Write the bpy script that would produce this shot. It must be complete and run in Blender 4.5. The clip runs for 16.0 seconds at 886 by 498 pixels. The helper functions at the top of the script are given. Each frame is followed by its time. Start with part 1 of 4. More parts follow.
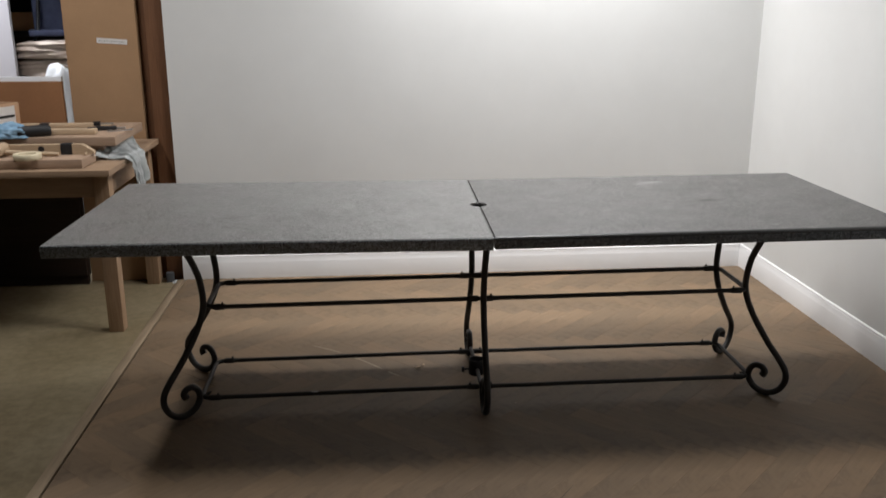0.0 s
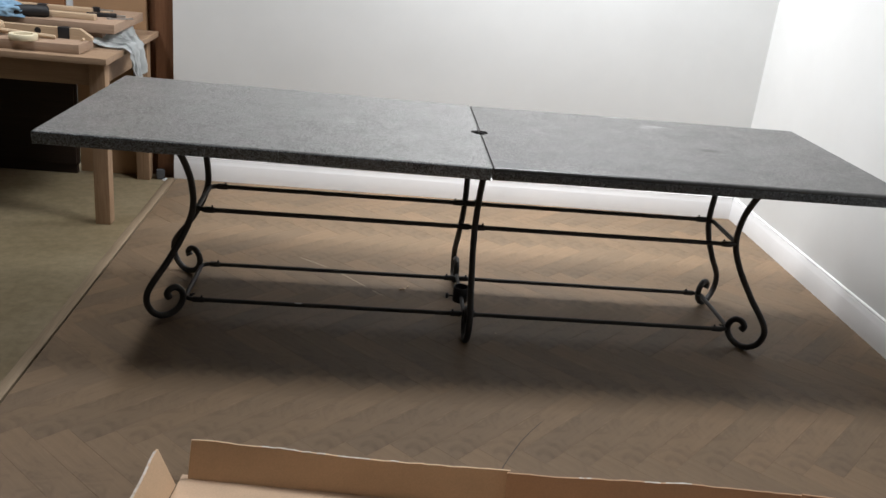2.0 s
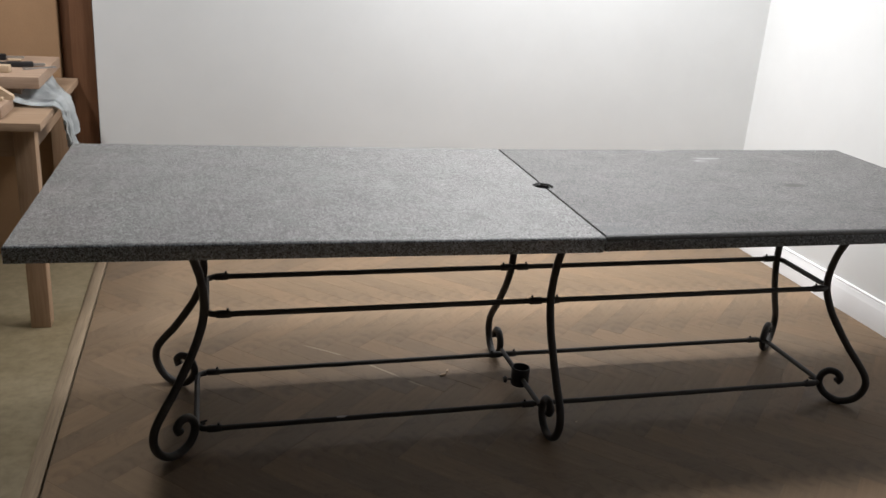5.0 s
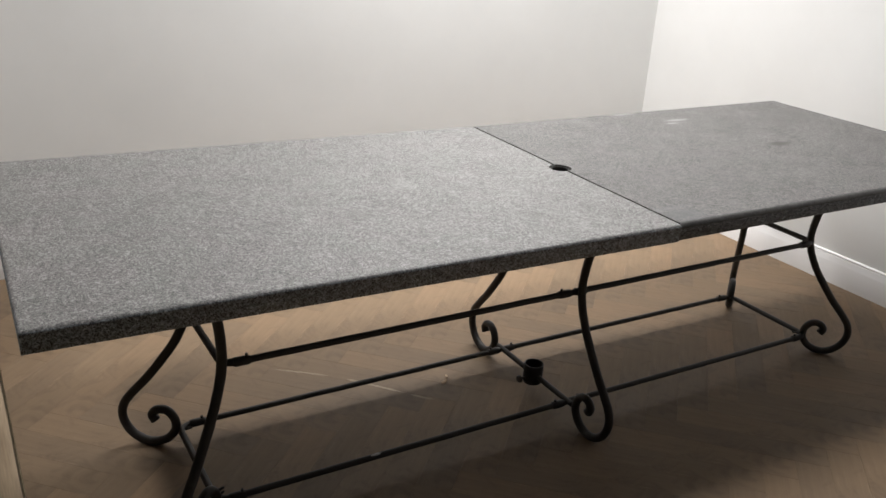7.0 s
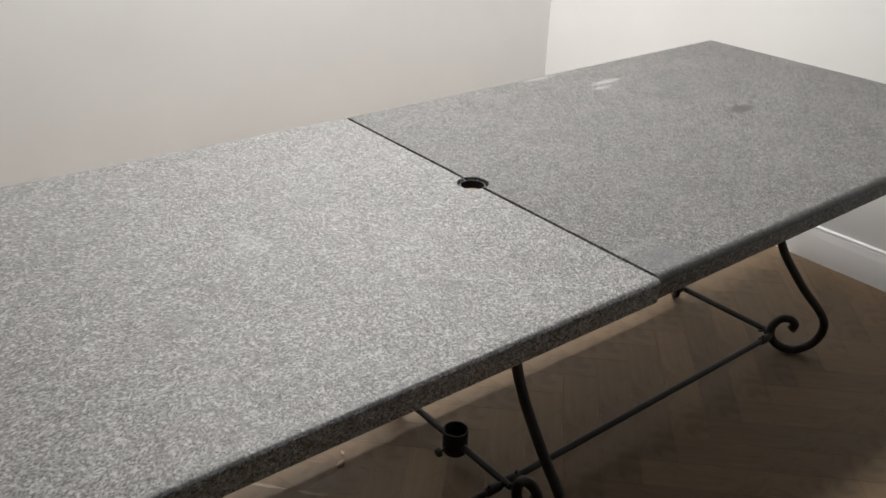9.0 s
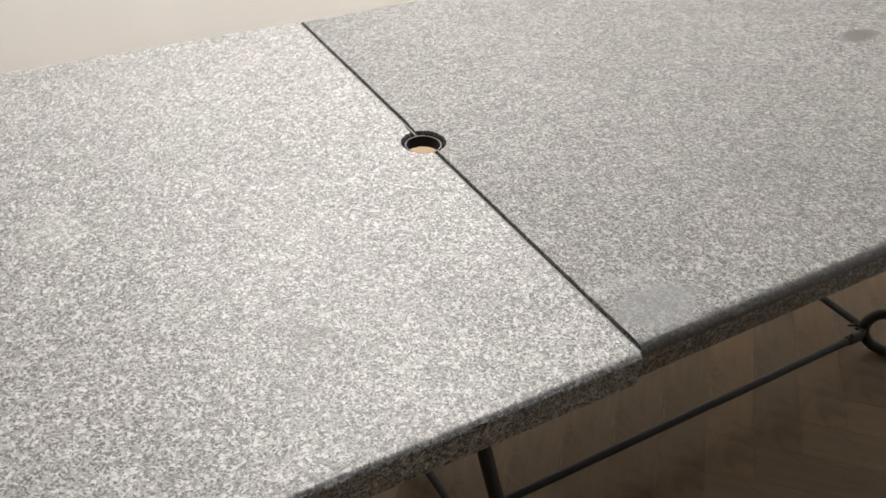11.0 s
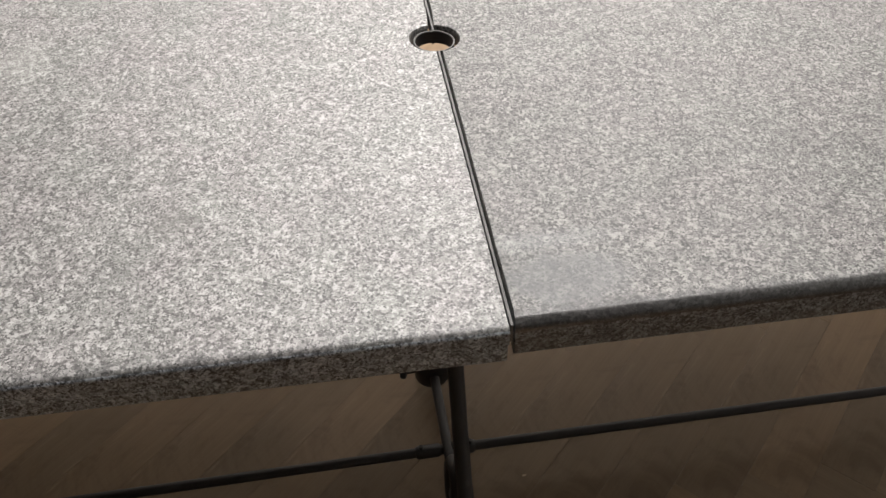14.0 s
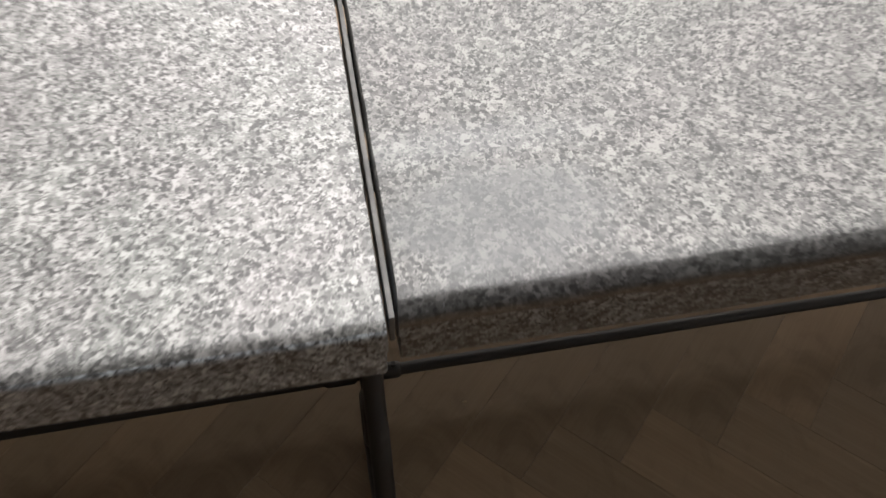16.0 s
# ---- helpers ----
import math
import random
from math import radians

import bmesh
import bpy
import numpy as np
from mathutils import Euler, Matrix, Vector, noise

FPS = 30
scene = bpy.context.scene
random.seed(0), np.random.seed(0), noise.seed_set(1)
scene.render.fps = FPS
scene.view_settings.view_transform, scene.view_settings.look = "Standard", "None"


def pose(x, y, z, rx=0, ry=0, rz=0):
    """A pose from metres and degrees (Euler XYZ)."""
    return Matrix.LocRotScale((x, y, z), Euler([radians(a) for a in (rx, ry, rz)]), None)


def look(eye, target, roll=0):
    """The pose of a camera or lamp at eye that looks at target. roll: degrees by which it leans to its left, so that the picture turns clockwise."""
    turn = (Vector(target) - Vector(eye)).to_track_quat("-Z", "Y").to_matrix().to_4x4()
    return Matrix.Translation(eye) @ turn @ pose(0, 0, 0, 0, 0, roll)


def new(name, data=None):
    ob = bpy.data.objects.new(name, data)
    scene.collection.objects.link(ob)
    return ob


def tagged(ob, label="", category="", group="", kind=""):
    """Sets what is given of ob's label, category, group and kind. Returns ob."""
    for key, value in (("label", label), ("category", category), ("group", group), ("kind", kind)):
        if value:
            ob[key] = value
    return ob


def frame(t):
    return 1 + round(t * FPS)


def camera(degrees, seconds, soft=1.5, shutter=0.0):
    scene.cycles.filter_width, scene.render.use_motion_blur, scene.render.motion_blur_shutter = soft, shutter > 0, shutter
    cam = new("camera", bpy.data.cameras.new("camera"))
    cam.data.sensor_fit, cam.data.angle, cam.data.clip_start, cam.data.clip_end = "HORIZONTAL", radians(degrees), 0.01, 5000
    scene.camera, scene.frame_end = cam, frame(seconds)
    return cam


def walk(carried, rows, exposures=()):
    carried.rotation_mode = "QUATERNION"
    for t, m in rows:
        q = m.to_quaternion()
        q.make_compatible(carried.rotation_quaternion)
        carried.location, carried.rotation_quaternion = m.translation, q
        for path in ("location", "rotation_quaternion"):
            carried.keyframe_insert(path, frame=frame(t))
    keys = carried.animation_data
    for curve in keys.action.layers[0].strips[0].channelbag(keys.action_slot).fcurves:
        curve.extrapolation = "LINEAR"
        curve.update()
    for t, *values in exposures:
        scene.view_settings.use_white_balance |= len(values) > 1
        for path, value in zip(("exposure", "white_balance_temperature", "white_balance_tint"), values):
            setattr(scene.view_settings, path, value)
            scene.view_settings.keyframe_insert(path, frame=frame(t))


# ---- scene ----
cam = camera(53.6, 16.0, shutter=0.3)
PATH = [
    (0, (-0.388, -3.273, 1.486), (-0.237, -1.353, 0.946), -0.1),
    (0.5, (-0.385, -3.253, 1.474), (-0.253, -1.364, 0.829), 1.1),
    (1, (-0.396, -3.243, 1.474), (-0.245, -1.37, 0.79), 2.4),
    (1.5, (-0.404, -3.246, 1.464), (-0.246, -1.385, 0.749), 5.0),
    (2, (-0.407, -3.253, 1.485), (-0.223, -1.39, 0.782), 5.9),
    (2.5, (-0.411, -3.231, 1.493), (-0.192, -1.362, 0.814), 5.4),
    (3, (-0.454, -3.2, 1.497), (-0.192, -1.337, 0.818), 3.1),
    (3.5, (-0.543, -3.107, 1.467), (-0.265, -1.25, 0.778), 2.6),
    (4, (-0.626, -2.853, 1.461), (-0.278, -1.005, 0.78), 4.1),
    (4.2, (-0.693, -2.775, 1.449), (-0.34, -0.925, 0.776), 4.2),
    (6.3, (-1.413, -2.139, 1.457), (-0.522, -0.494, 0.751), 3.8),
    (6.5, (-1.453, -2.089, 1.466), (-0.535, -0.465, 0.744), 3.9),
    (7, (-1.518, -1.918, 1.435), (-0.557, -0.328, 0.694), 3.7),
    (7.5, (-1.407, -1.732, 1.41), (-0.434, -0.176, 0.614), 3.8),
    (8, (-1.284, -1.58, 1.439), (-0.32, -0.039, 0.603), 3.4),
    (8.5, (-1.201, -1.463, 1.466), (-0.165, 0.012, 0.599), 2.2),
    (9, (-1.085, -1.273, 1.436), (0.035, 0.113, 0.529), 1.8),
    (9.5, (-0.964, -1.168, 1.403), (0.169, 0.132, 0.39), 1.7),
    (10, (-0.786, -1.086, 1.386), (0.254, 0.231, 0.297), 1.2),
    (10.2, (-0.733, -1.056, 1.381), (0.298, 0.263, 0.287), 1.1),
    (12.3, (-0.197, -0.96, 1.354), (0.058, 0.5, 0.011), 1.7),
    (12.5, (-0.157, -0.981, 1.357), (0.069, 0.489, 0.02), 1.7),
    (13, (-0.128, -0.984, 1.336), (0.097, 0.485, -0.003), 1.8),
    (13.5, (-0.127, -1.001, 1.325), (0.106, 0.449, -0.033), 1.0),
    (14, (-0.144, -0.998, 1.316), (0.093, 0.434, -0.06), 0.6),
    (14.5, (-0.168, -0.984, 1.309), (0.053, 0.446, -0.072), 0.4),
    (15, (-0.131, -0.957, 1.281), (0.124, 0.388, -0.177), 0.8),
    (15.5, (-0.065, -0.88, 1.195), (0.184, 0.42, -0.305), 0.9),
    (16, (-0.026, -0.711, 1.086), (0.239, 0.425, -0.538), 2.9),
]
EXPOSURES = [
    (0.0, -0.41, 6450, 10), (0.6, 0.16, 6350, 9.5), (1.0, 0.22, 6300, 9), (1.5, 0.27, 6250, 9), (2.0, 0.03, 6250, 9), (2.5, -0.1, 6250, 9),
    (3.5, -0.06, 6250, 9), (4.2, 0.05, 6250, 9.5), (6.5, -0.15, 6550, 10.5), (7.5, 0.12, 6550, 10), (8.5, -0.03, 6600, 9.5), (9.0, -0.08, 6600, 9.5),
    (9.5, 0.3, 6600, 10), (10.2, 0.42, 6700, 10), (12.3, 0.42, 6850, 11), (14.0, 0.46, 6750, 11.5), (15.0, 0.58, 6650, 11), (16.0, 0.62, 6600, 10.5),
]
walk(cam, [(t, look(eye, target, roll)) for t, eye, target, roll in PATH], EXPOSURES)

# ---- light ----
world = bpy.data.worlds.new("world")
scene.world = world
world.use_nodes = True
world.node_tree.nodes["Background"].inputs[0].default_value = (0.9, 0.95, 1.0, 1)
world.node_tree.nodes["Background"].inputs[1].default_value = 0.009


def area_lamp(name, place, aim, sx, sy, watts, colour=(1, 0.96, 0.9), spread=180):
    lamp = bpy.data.lights.new(name, "AREA")
    lamp.shape, lamp.size, lamp.size_y, lamp.energy, lamp.color = "RECTANGLE", sx, sy, watts, colour
    lamp.spread = radians(spread)
    ob = new(name, lamp)
    ob.matrix_world = look(place, aim)
    return ob


area_lamp("tube_lamp_back", (0.5, 1.32, 2.55), (0.5, 1.32, 0), 1.7, 0.28, 38, (1, 0.985, 0.985), 118)
area_lamp("tube_lamp_middle", (0.47, 0.06, 3.0), (0.47, 0.06, 0), 0.8, 0.6, 66, (1, 0.985, 0.985))
area_lamp("tube_lamp_left", (-2.3, 0.22, 2.85), (-2.3, 0.22, 0), 0.2, 1.2, 39, (1, 0.985, 0.98))
# Weak cool fill added from behind the camera; no known tube there.
area_lamp("tube_lamp_front", (0.2, -5.0, 3.0), (0.2, -5.0, 0), 1.6, 0.3, 4, (0.9, 0.96, 1))
# Unseen source, added to brighten the store; narrow spread limits its spill.
area_lamp("tube_lamp_store", (-3.0, 2.6, 2.9), (-3.0, 2.6, 0), 1.2, 0.3, 34, (0.95, 0.97, 1), 75)


# ---- materials ----
class Nodes:
    """A small builder of node materials."""

    def __init__(self, name, rough=0.5, metal=0.0, spec=0.5):
        self.mat = bpy.data.materials.new(name)
        self.mat.use_nodes = True
        self.tree = self.mat.node_tree
        self.bsdf = self.tree.nodes["Principled BSDF"]
        self.bsdf.inputs["Roughness"].default_value = rough
        self.bsdf.inputs["Metallic"].default_value = metal
        self.bsdf.inputs["Specular IOR Level"].default_value = spec
        self.coords = self.tree.nodes.new("ShaderNodeTexCoord").outputs["Object"]

    def link(self, a, b):
        self.tree.links.new(a, b)

    def scaled(self, sx, sy, sz, vec=None):
        m = self.tree.nodes.new("ShaderNodeMapping")
        m.inputs["Scale"].default_value = (sx, sy, sz)
        self.link(vec or self.coords, m.inputs["Vector"])
        return m.outputs[0]

    def noise(self, scale, detail=4, rough=0.55, vec=None, distortion=0.0):
        n = self.tree.nodes.new("ShaderNodeTexNoise")
        n.inputs["Scale"].default_value, n.inputs["Detail"].default_value = scale, detail
        n.inputs["Roughness"].default_value, n.inputs["Distortion"].default_value = rough, distortion
        self.link(vec or self.coords, n.inputs["Vector"])
        return n

    def voronoi(self, scale, vec=None, feature="F1"):
        n = self.tree.nodes.new("ShaderNodeTexVoronoi")
        n.feature = feature
        n.inputs["Scale"].default_value = scale
        self.link(vec or self.coords, n.inputs["Vector"])
        return n

    def ramp(self, fac, *stops, kind="LINEAR"):
        r = self.tree.nodes.new("ShaderNodeValToRGB")
        r.color_ramp.interpolation = kind
        while len(r.color_ramp.elements) < len(stops):
            r.color_ramp.elements.new(0.5)
        for el, (pos, col) in zip(r.color_ramp.elements, stops):
            el.position = pos
            el.color = (*col, 1) if isinstance(col, tuple) else (col, col, col, 1)
        self.link(fac, r.inputs[0])
        return r.outputs[0]

    def mix(self, fac, a, b, kind="MIX"):
        m = self.tree.nodes.new("ShaderNodeMix")
        m.data_type, m.blend_type = "RGBA", kind
        for k, v in ((0, fac), (6, a), (7, b)):
            if isinstance(v, bpy.types.NodeSocket):
                self.link(v, m.inputs[k])
            elif isinstance(v, tuple):
                m.inputs[k].default_value = (*v, 1)
            else:
                m.inputs[k].default_value = v if k == 0 else (v, v, v, 1)
        return m.outputs[2]

    def math(self, op, a, b=0.0, clamp=False):
        m = self.tree.nodes.new("ShaderNodeMath")
        m.operation, m.use_clamp = op, clamp
        for sock, v in ((m.inputs[0], a), (m.inputs[1], b)):
            if isinstance(v, bpy.types.NodeSocket):
                self.link(v, sock)
            else:
                sock.default_value = v
        return m.outputs[0]

    def object_random(self):
        return self.tree.nodes.new("ShaderNodeObjectInfo").outputs["Random"]

    def near(self, x, y, rx, ry, soft=0.4, wobble=None):
        """One inside an ellipse on the plan, none outside it."""
        m = self.tree.nodes.new("ShaderNodeMapping")
        m.vector_type = "POINT"
        m.inputs["Location"].default_value = (-x / rx, -y / ry, 0)
        m.inputs["Scale"].default_value = (1 / rx, 1 / ry, 0)
        self.link(self.coords, m.inputs["Vector"])
        length = self.tree.nodes.new("ShaderNodeVectorMath")
        length.operation = "LENGTH"
        self.link(m.outputs[0], length.inputs[0])
        far = length.outputs["Value"]
        if wobble is not None:
            far = self.math("ADD", far, self.math("MULTIPLY", self.math("SUBTRACT", wobble, 0.5), 1.2))
        r = self.tree.nodes.new("ShaderNodeMapRange")
        r.inputs["From Min"].default_value, r.inputs["From Max"].default_value = 1 + soft / 2, 1 - soft / 2
        self.link(far, r.inputs["Value"])
        return r.outputs[0]

    def colour(self, c):
        if isinstance(c, tuple):
            self.bsdf.inputs["Base Color"].default_value = (*c, 1)
        else:
            self.link(c, self.bsdf.inputs["Base Color"])
        return self

    def rough(self, r):
        self.link(r, self.bsdf.inputs["Roughness"])
        return self

    def bump(self, height, strength=0.2, distance=0.001):
        b = self.tree.nodes.new("ShaderNodeBump")
        b.inputs["Strength"].default_value, b.inputs["Distance"].default_value = strength, distance
        self.link(height, b.inputs["Height"])
        self.link(b.outputs[0], self.bsdf.inputs["Normal"])
        return self


def granite(name, tone, marks, rough, warm=(1.0, 0.985, 0.965), contrast=1.0, edge=0.0, edge_tone=0.24):
    """Speckled stone: grey ground, pale crystals, dark mica flecks, a soft mottle, and marks on the plan."""
    n = Nodes(name, rough=rough, spec=0.55)
    warp = n.noise(330, 3, 0.65)
    vec = n.tree.nodes.new("ShaderNodeVectorMath")
    vec.operation = "MULTIPLY_ADD"
    n.link(warp.outputs["Color"], vec.inputs[0])
    vec.inputs[1].default_value = (0.0034, 0.0034, 0.0034)
    n.link(n.coords, vec.inputs[2])

    def cells(scale, channel):
        v = n.voronoi(scale, vec.outputs[0])
        pick = n.tree.nodes.new("ShaderNodeSeparateColor")
        n.link(v.outputs["Color"], pick.inputs[0])
        return v, pick.outputs[channel]

    def level(v):
        return max(0.03, 0.29 + contrast * (v - 0.29))

    grain, value = cells(300, 0)
    clump = n.noise(85, 4, 0.7).outputs["Fac"]
    value = n.math("ADD", value, n.math("MULTIPLY", n.math("SUBTRACT", clump, 0.5), 0.9))
    col = n.ramp(value, (0.0, level(0.16)), (0.3, level(0.25)), (0.55, level(0.30)), (0.8, level(0.35)), (1.0, level(0.40)))
    pale, chance = cells(260, 1)
    chance = n.math("ADD", chance, n.math("MULTIPLY", n.math("SUBTRACT", clump, 0.5), -0.5))
    col = n.mix(n.ramp(chance, (0.17, 1.0), (0.22, 0.0)), col, level(0.50))
    dark, chance = cells(470, 2)
    chance = n.math("ADD", chance, n.math("MULTIPLY", n.math("SUBTRACT", clump, 0.5), 0.6))
    col = n.mix(n.ramp(chance, (0.19, 1.0), (0.24, 0.0)), col, level(0.10))
    fine, chance = cells(900, 0)
    col = n.mix(n.ramp(chance, (0.16, 0.75), (0.2, 0.0)), col, level(0.13))
    col = n.mix(n.ramp(chance, (0.9, 0.0), (0.93, 0.7)), col, level(0.58))
    mottle = n.noise(34, 5, 0.65).outputs["Fac"]
    col = n.mix(1.0, col, n.ramp(mottle, (0.3, 0.9), (0.7, 1.09)), "MULTIPLY")
    tint = n.noise(11, 4, 0.6, distortion=0.5).outputs["Fac"]
    col = n.mix(1.0, col, n.ramp(tint, (0.35, (0.985, 1.01, 0.985)), (0.65, (1.02, 0.99, 1.0))), "MULTIPLY")
    broad = n.noise(5, 4, 0.6).outputs["Fac"]
    col = n.mix(1.0, col, n.ramp(broad, (0.3, 0.94), (0.7, 1.04)), "MULTIPLY")
    col = n.mix(1.0, col, tuple(tone * w for w in warm), "MULTIPLY")
    wob = n.noise(22, 4, 0.7).outputs["Fac"]
    for x, y, rx, ry, strength, shade, soft in marks:
        col = n.mix(n.math("MULTIPLY", n.near(x, y, rx, ry, soft, wob), strength), col, shade)
    # Darkens the front arris in colour: wear on GRANITE_DULL, painted shade on GRANITE_PALE.
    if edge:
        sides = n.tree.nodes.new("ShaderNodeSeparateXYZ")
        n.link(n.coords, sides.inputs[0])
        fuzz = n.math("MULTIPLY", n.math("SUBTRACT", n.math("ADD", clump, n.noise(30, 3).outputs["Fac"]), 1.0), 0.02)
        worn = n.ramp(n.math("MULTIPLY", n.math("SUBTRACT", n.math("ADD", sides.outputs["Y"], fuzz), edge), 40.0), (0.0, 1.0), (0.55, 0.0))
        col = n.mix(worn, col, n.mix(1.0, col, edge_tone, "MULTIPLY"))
    n.colour(col)
    n.rough(n.ramp(n.noise(9, 4).outputs["Fac"], (0.3, rough - 0.04), (0.7, rough + 0.06)))
    return n.bump(n.math("ADD", grain.outputs["Distance"], fine.outputs["Distance"]), 0.15, 0.0006).mat


# Edge tone 0.62 paints the shade of its rounded front arris into the colour.
GRANITE_PALE = granite("granite_pale", 0.54, [(-0.705, -0.184, 0.03, 0.03, 0.35, (0.1, 0.095, 0.09), 1.2), (-0.5, 0.0, 0.03, 0.04, 0.14, (0.36, 0.36, 0.34), 1.2),
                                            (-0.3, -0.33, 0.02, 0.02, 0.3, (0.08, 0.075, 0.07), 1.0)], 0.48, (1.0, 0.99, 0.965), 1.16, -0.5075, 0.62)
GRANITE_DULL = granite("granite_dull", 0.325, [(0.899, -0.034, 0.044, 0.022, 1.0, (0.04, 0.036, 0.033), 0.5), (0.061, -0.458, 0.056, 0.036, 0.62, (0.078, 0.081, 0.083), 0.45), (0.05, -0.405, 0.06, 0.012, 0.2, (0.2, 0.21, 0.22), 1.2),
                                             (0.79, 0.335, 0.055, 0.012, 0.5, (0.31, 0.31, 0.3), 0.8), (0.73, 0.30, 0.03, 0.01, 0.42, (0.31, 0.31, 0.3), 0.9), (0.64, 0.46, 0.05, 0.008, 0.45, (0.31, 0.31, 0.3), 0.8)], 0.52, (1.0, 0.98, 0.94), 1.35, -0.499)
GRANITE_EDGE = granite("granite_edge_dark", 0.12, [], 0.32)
# Upright faces: the bluish tint paints cool front light onto the stone.
GRANITE_SAWN_COOL = granite("granite_sawn_edge_cool_lit", 0.6, [], 0.5, (0.9, 1.0, 1.1), 1.5)
GRANITE_SIDE_COOL = granite("granite_side_dull_cool_lit", 0.34, [], 0.45, (0.88, 1.0, 1.1), 1.8)

n = Nodes("black_iron", rough=0.5, metal=0.2)
patch = n.noise(14, 5, 0.65).outputs["Fac"]
n.colour(n.ramp(patch, (0.35, (0.019, 0.017, 0.016)), (0.62, (0.035, 0.032, 0.03)), (0.8, (0.075, 0.07, 0.065))))
n.rough(n.ramp(patch, (0.3, 0.42), (0.7, 0.66)))
IRON = n.bump(n.noise(160, 3).outputs["Fac"], 0.25, 0.0006).mat

n = Nodes("worn_grey_iron", rough=0.6, metal=0.0, spec=0.25)
patch = n.noise(30, 4, 0.6).outputs["Fac"]
n.colour(n.ramp(patch, (0.3, (0.06, 0.06, 0.058)), (0.7, (0.14, 0.136, 0.13))))
STRIP = n.bump(n.noise(200, 3).outputs["Fac"], 0.2, 0.0004).mat

n = Nodes("pale_scrape", rough=0.6)
SCRAPE = n.colour(n.ramp(n.noise(90, 3).outputs["Fac"], (0.3, (0.2, 0.19, 0.18)), (0.7, (0.36, 0.35, 0.34)))).mat


def wood(name, dark, light, rough=0.45, grain=1.0, vary=0.0, along=0, scuffs=0.0):
    """Timber whose grain runs along one axis of the piece."""
    n = Nodes(name, rough=rough, spec=0.25)
    scale = [38, 38, 38]
    scale[along] = 2.2
    lines = n.noise(grain, 5, 0.6, n.scaled(*scale), 0.6).outputs["Fac"]
    scale = [220, 220, 220]
    scale[along] = 9
    fine = n.noise(grain, 3, 0.6, n.scaled(*scale)).outputs["Fac"]
    col = n.ramp(lines, (0.28, dark), (0.55, tuple((a + b) / 2 for a, b in zip(dark, light))), (0.75, light))
    col = n.mix(0.2 if vary else 0.35, col, n.ramp(fine, (0.35, tuple(0.75 * v for v in dark)), (0.65, light)))
    if vary:
        r = n.object_random()
        col = n.mix(1.0, col, n.ramp(r, (0.0, (1 - vary, 1 - 0.98 * vary, 1 - 0.92 * vary)), (0.5, (1.0, 0.99, 0.97)), (1.0, (1 + 1.1 * vary, 1 + 0.7 * vary, 1 + 0.3 * vary))), "MULTIPLY")
    stain = n.noise(3.5, 4, 0.6).outputs["Fac"]
    col = n.mix(1.0, col, n.ramp(stain, (0.3, 0.88), (0.7, 1.08)), "MULTIPLY")
    if scuffs:
        streak = n.noise(1.0, 5, 0.65, n.scaled(5, 38, 5), 1.5).outputs["Fac"]
        col = n.mix(n.math("MULTIPLY", n.ramp(streak, (0.6, 0.0), (0.74, 1.0)), scuffs), col, tuple(1.7 * v for v in light))
        dirt = n.noise(9, 5, 0.7, None, 0.8).outputs["Fac"]
        col = n.mix(1.0, col, n.ramp(dirt, (0.32, 0.74), (0.5, 1.0)), "MULTIPLY")
    n.colour(col)
    n.rough(n.ramp(stain, (0.3, rough - 0.07), (0.7, rough + 0.1)))
    return n.bump(fine, 0.15, 0.0006).mat


PARQUET = wood("smoked_oak_parquet", (0.182, 0.127, 0.079), (0.222, 0.159, 0.102), 0.54, vary=0.11, scuffs=0.3)
MOULDING = wood("worn_oak_strip", (0.25, 0.185, 0.12), (0.36, 0.28, 0.19), 0.5, along=1)
BENCH_WOOD = wood("pale_beech", (0.275, 0.182, 0.115), (0.39, 0.272, 0.18), 0.5)
BENCH_UPRIGHT = wood("pale_beech_upright", (0.29, 0.185, 0.11), (0.40, 0.27, 0.17), 0.5, along=2)
BOARD = wood("glued_oak_board", (0.31, 0.212, 0.148), (0.43, 0.31, 0.222), 0.5)
BATTEN = wood("raw_pine_batten", (0.45, 0.33, 0.215), (0.58, 0.44, 0.3), 0.6)
DARK_PANEL = wood("red_brown_panel", (0.14, 0.066, 0.034), (0.2, 0.1, 0.052), 0.5, along=2)
# Near-black colour stands in for shade under the bench; also backs the rack.
BLACK_WOOD = wood("near_black_wood", (0.018, 0.011, 0.008), (0.03, 0.018, 0.012), 0.6)


def board(name, base, rough=0.75):
    """Corrugated cardboard or paper with faint flutes."""
    n = Nodes(name, rough=rough, spec=0.25)
    cloud = n.noise(4, 5, 0.6).outputs["Fac"]
    fibre = n.noise(180, 3, 0.6).outputs["Fac"]
    col = n.ramp(cloud, (0.3, tuple(0.88 * v for v in base)), (0.7, tuple(1.08 * v for v in base)))
    col = n.mix(0.2, col, n.ramp(fibre, (0.3, tuple(0.7 * v for v in base)), (0.7, tuple(1.2 * v for v in base))))
    flute = n.tree.nodes.new("ShaderNodeTexWave")
    flute.inputs["Scale"].default_value = 45
    n.link(n.coords, flute.inputs["Vector"])
    return n.colour(col).bump(n.math("ADD", n.math("MULTIPLY", flute.outputs["Fac"], 0.15), cloud), 0.25, 0.002).mat


CARTON = board("cardboard", (0.38, 0.235, 0.13))
CARTON_FRESH = board("cardboard_fresh", (0.66, 0.47, 0.305))
CARTON_PALE = board("cardboard_inner_liner", (0.66, 0.48, 0.33))
CARTON_DARK = board("cardboard_red_brown", (0.53, 0.335, 0.205))
CARTON_SHEET = board("dark_cardboard", (0.25, 0.12, 0.055))
PAPER = board("white_paper_label", (0.72, 0.70, 0.68))


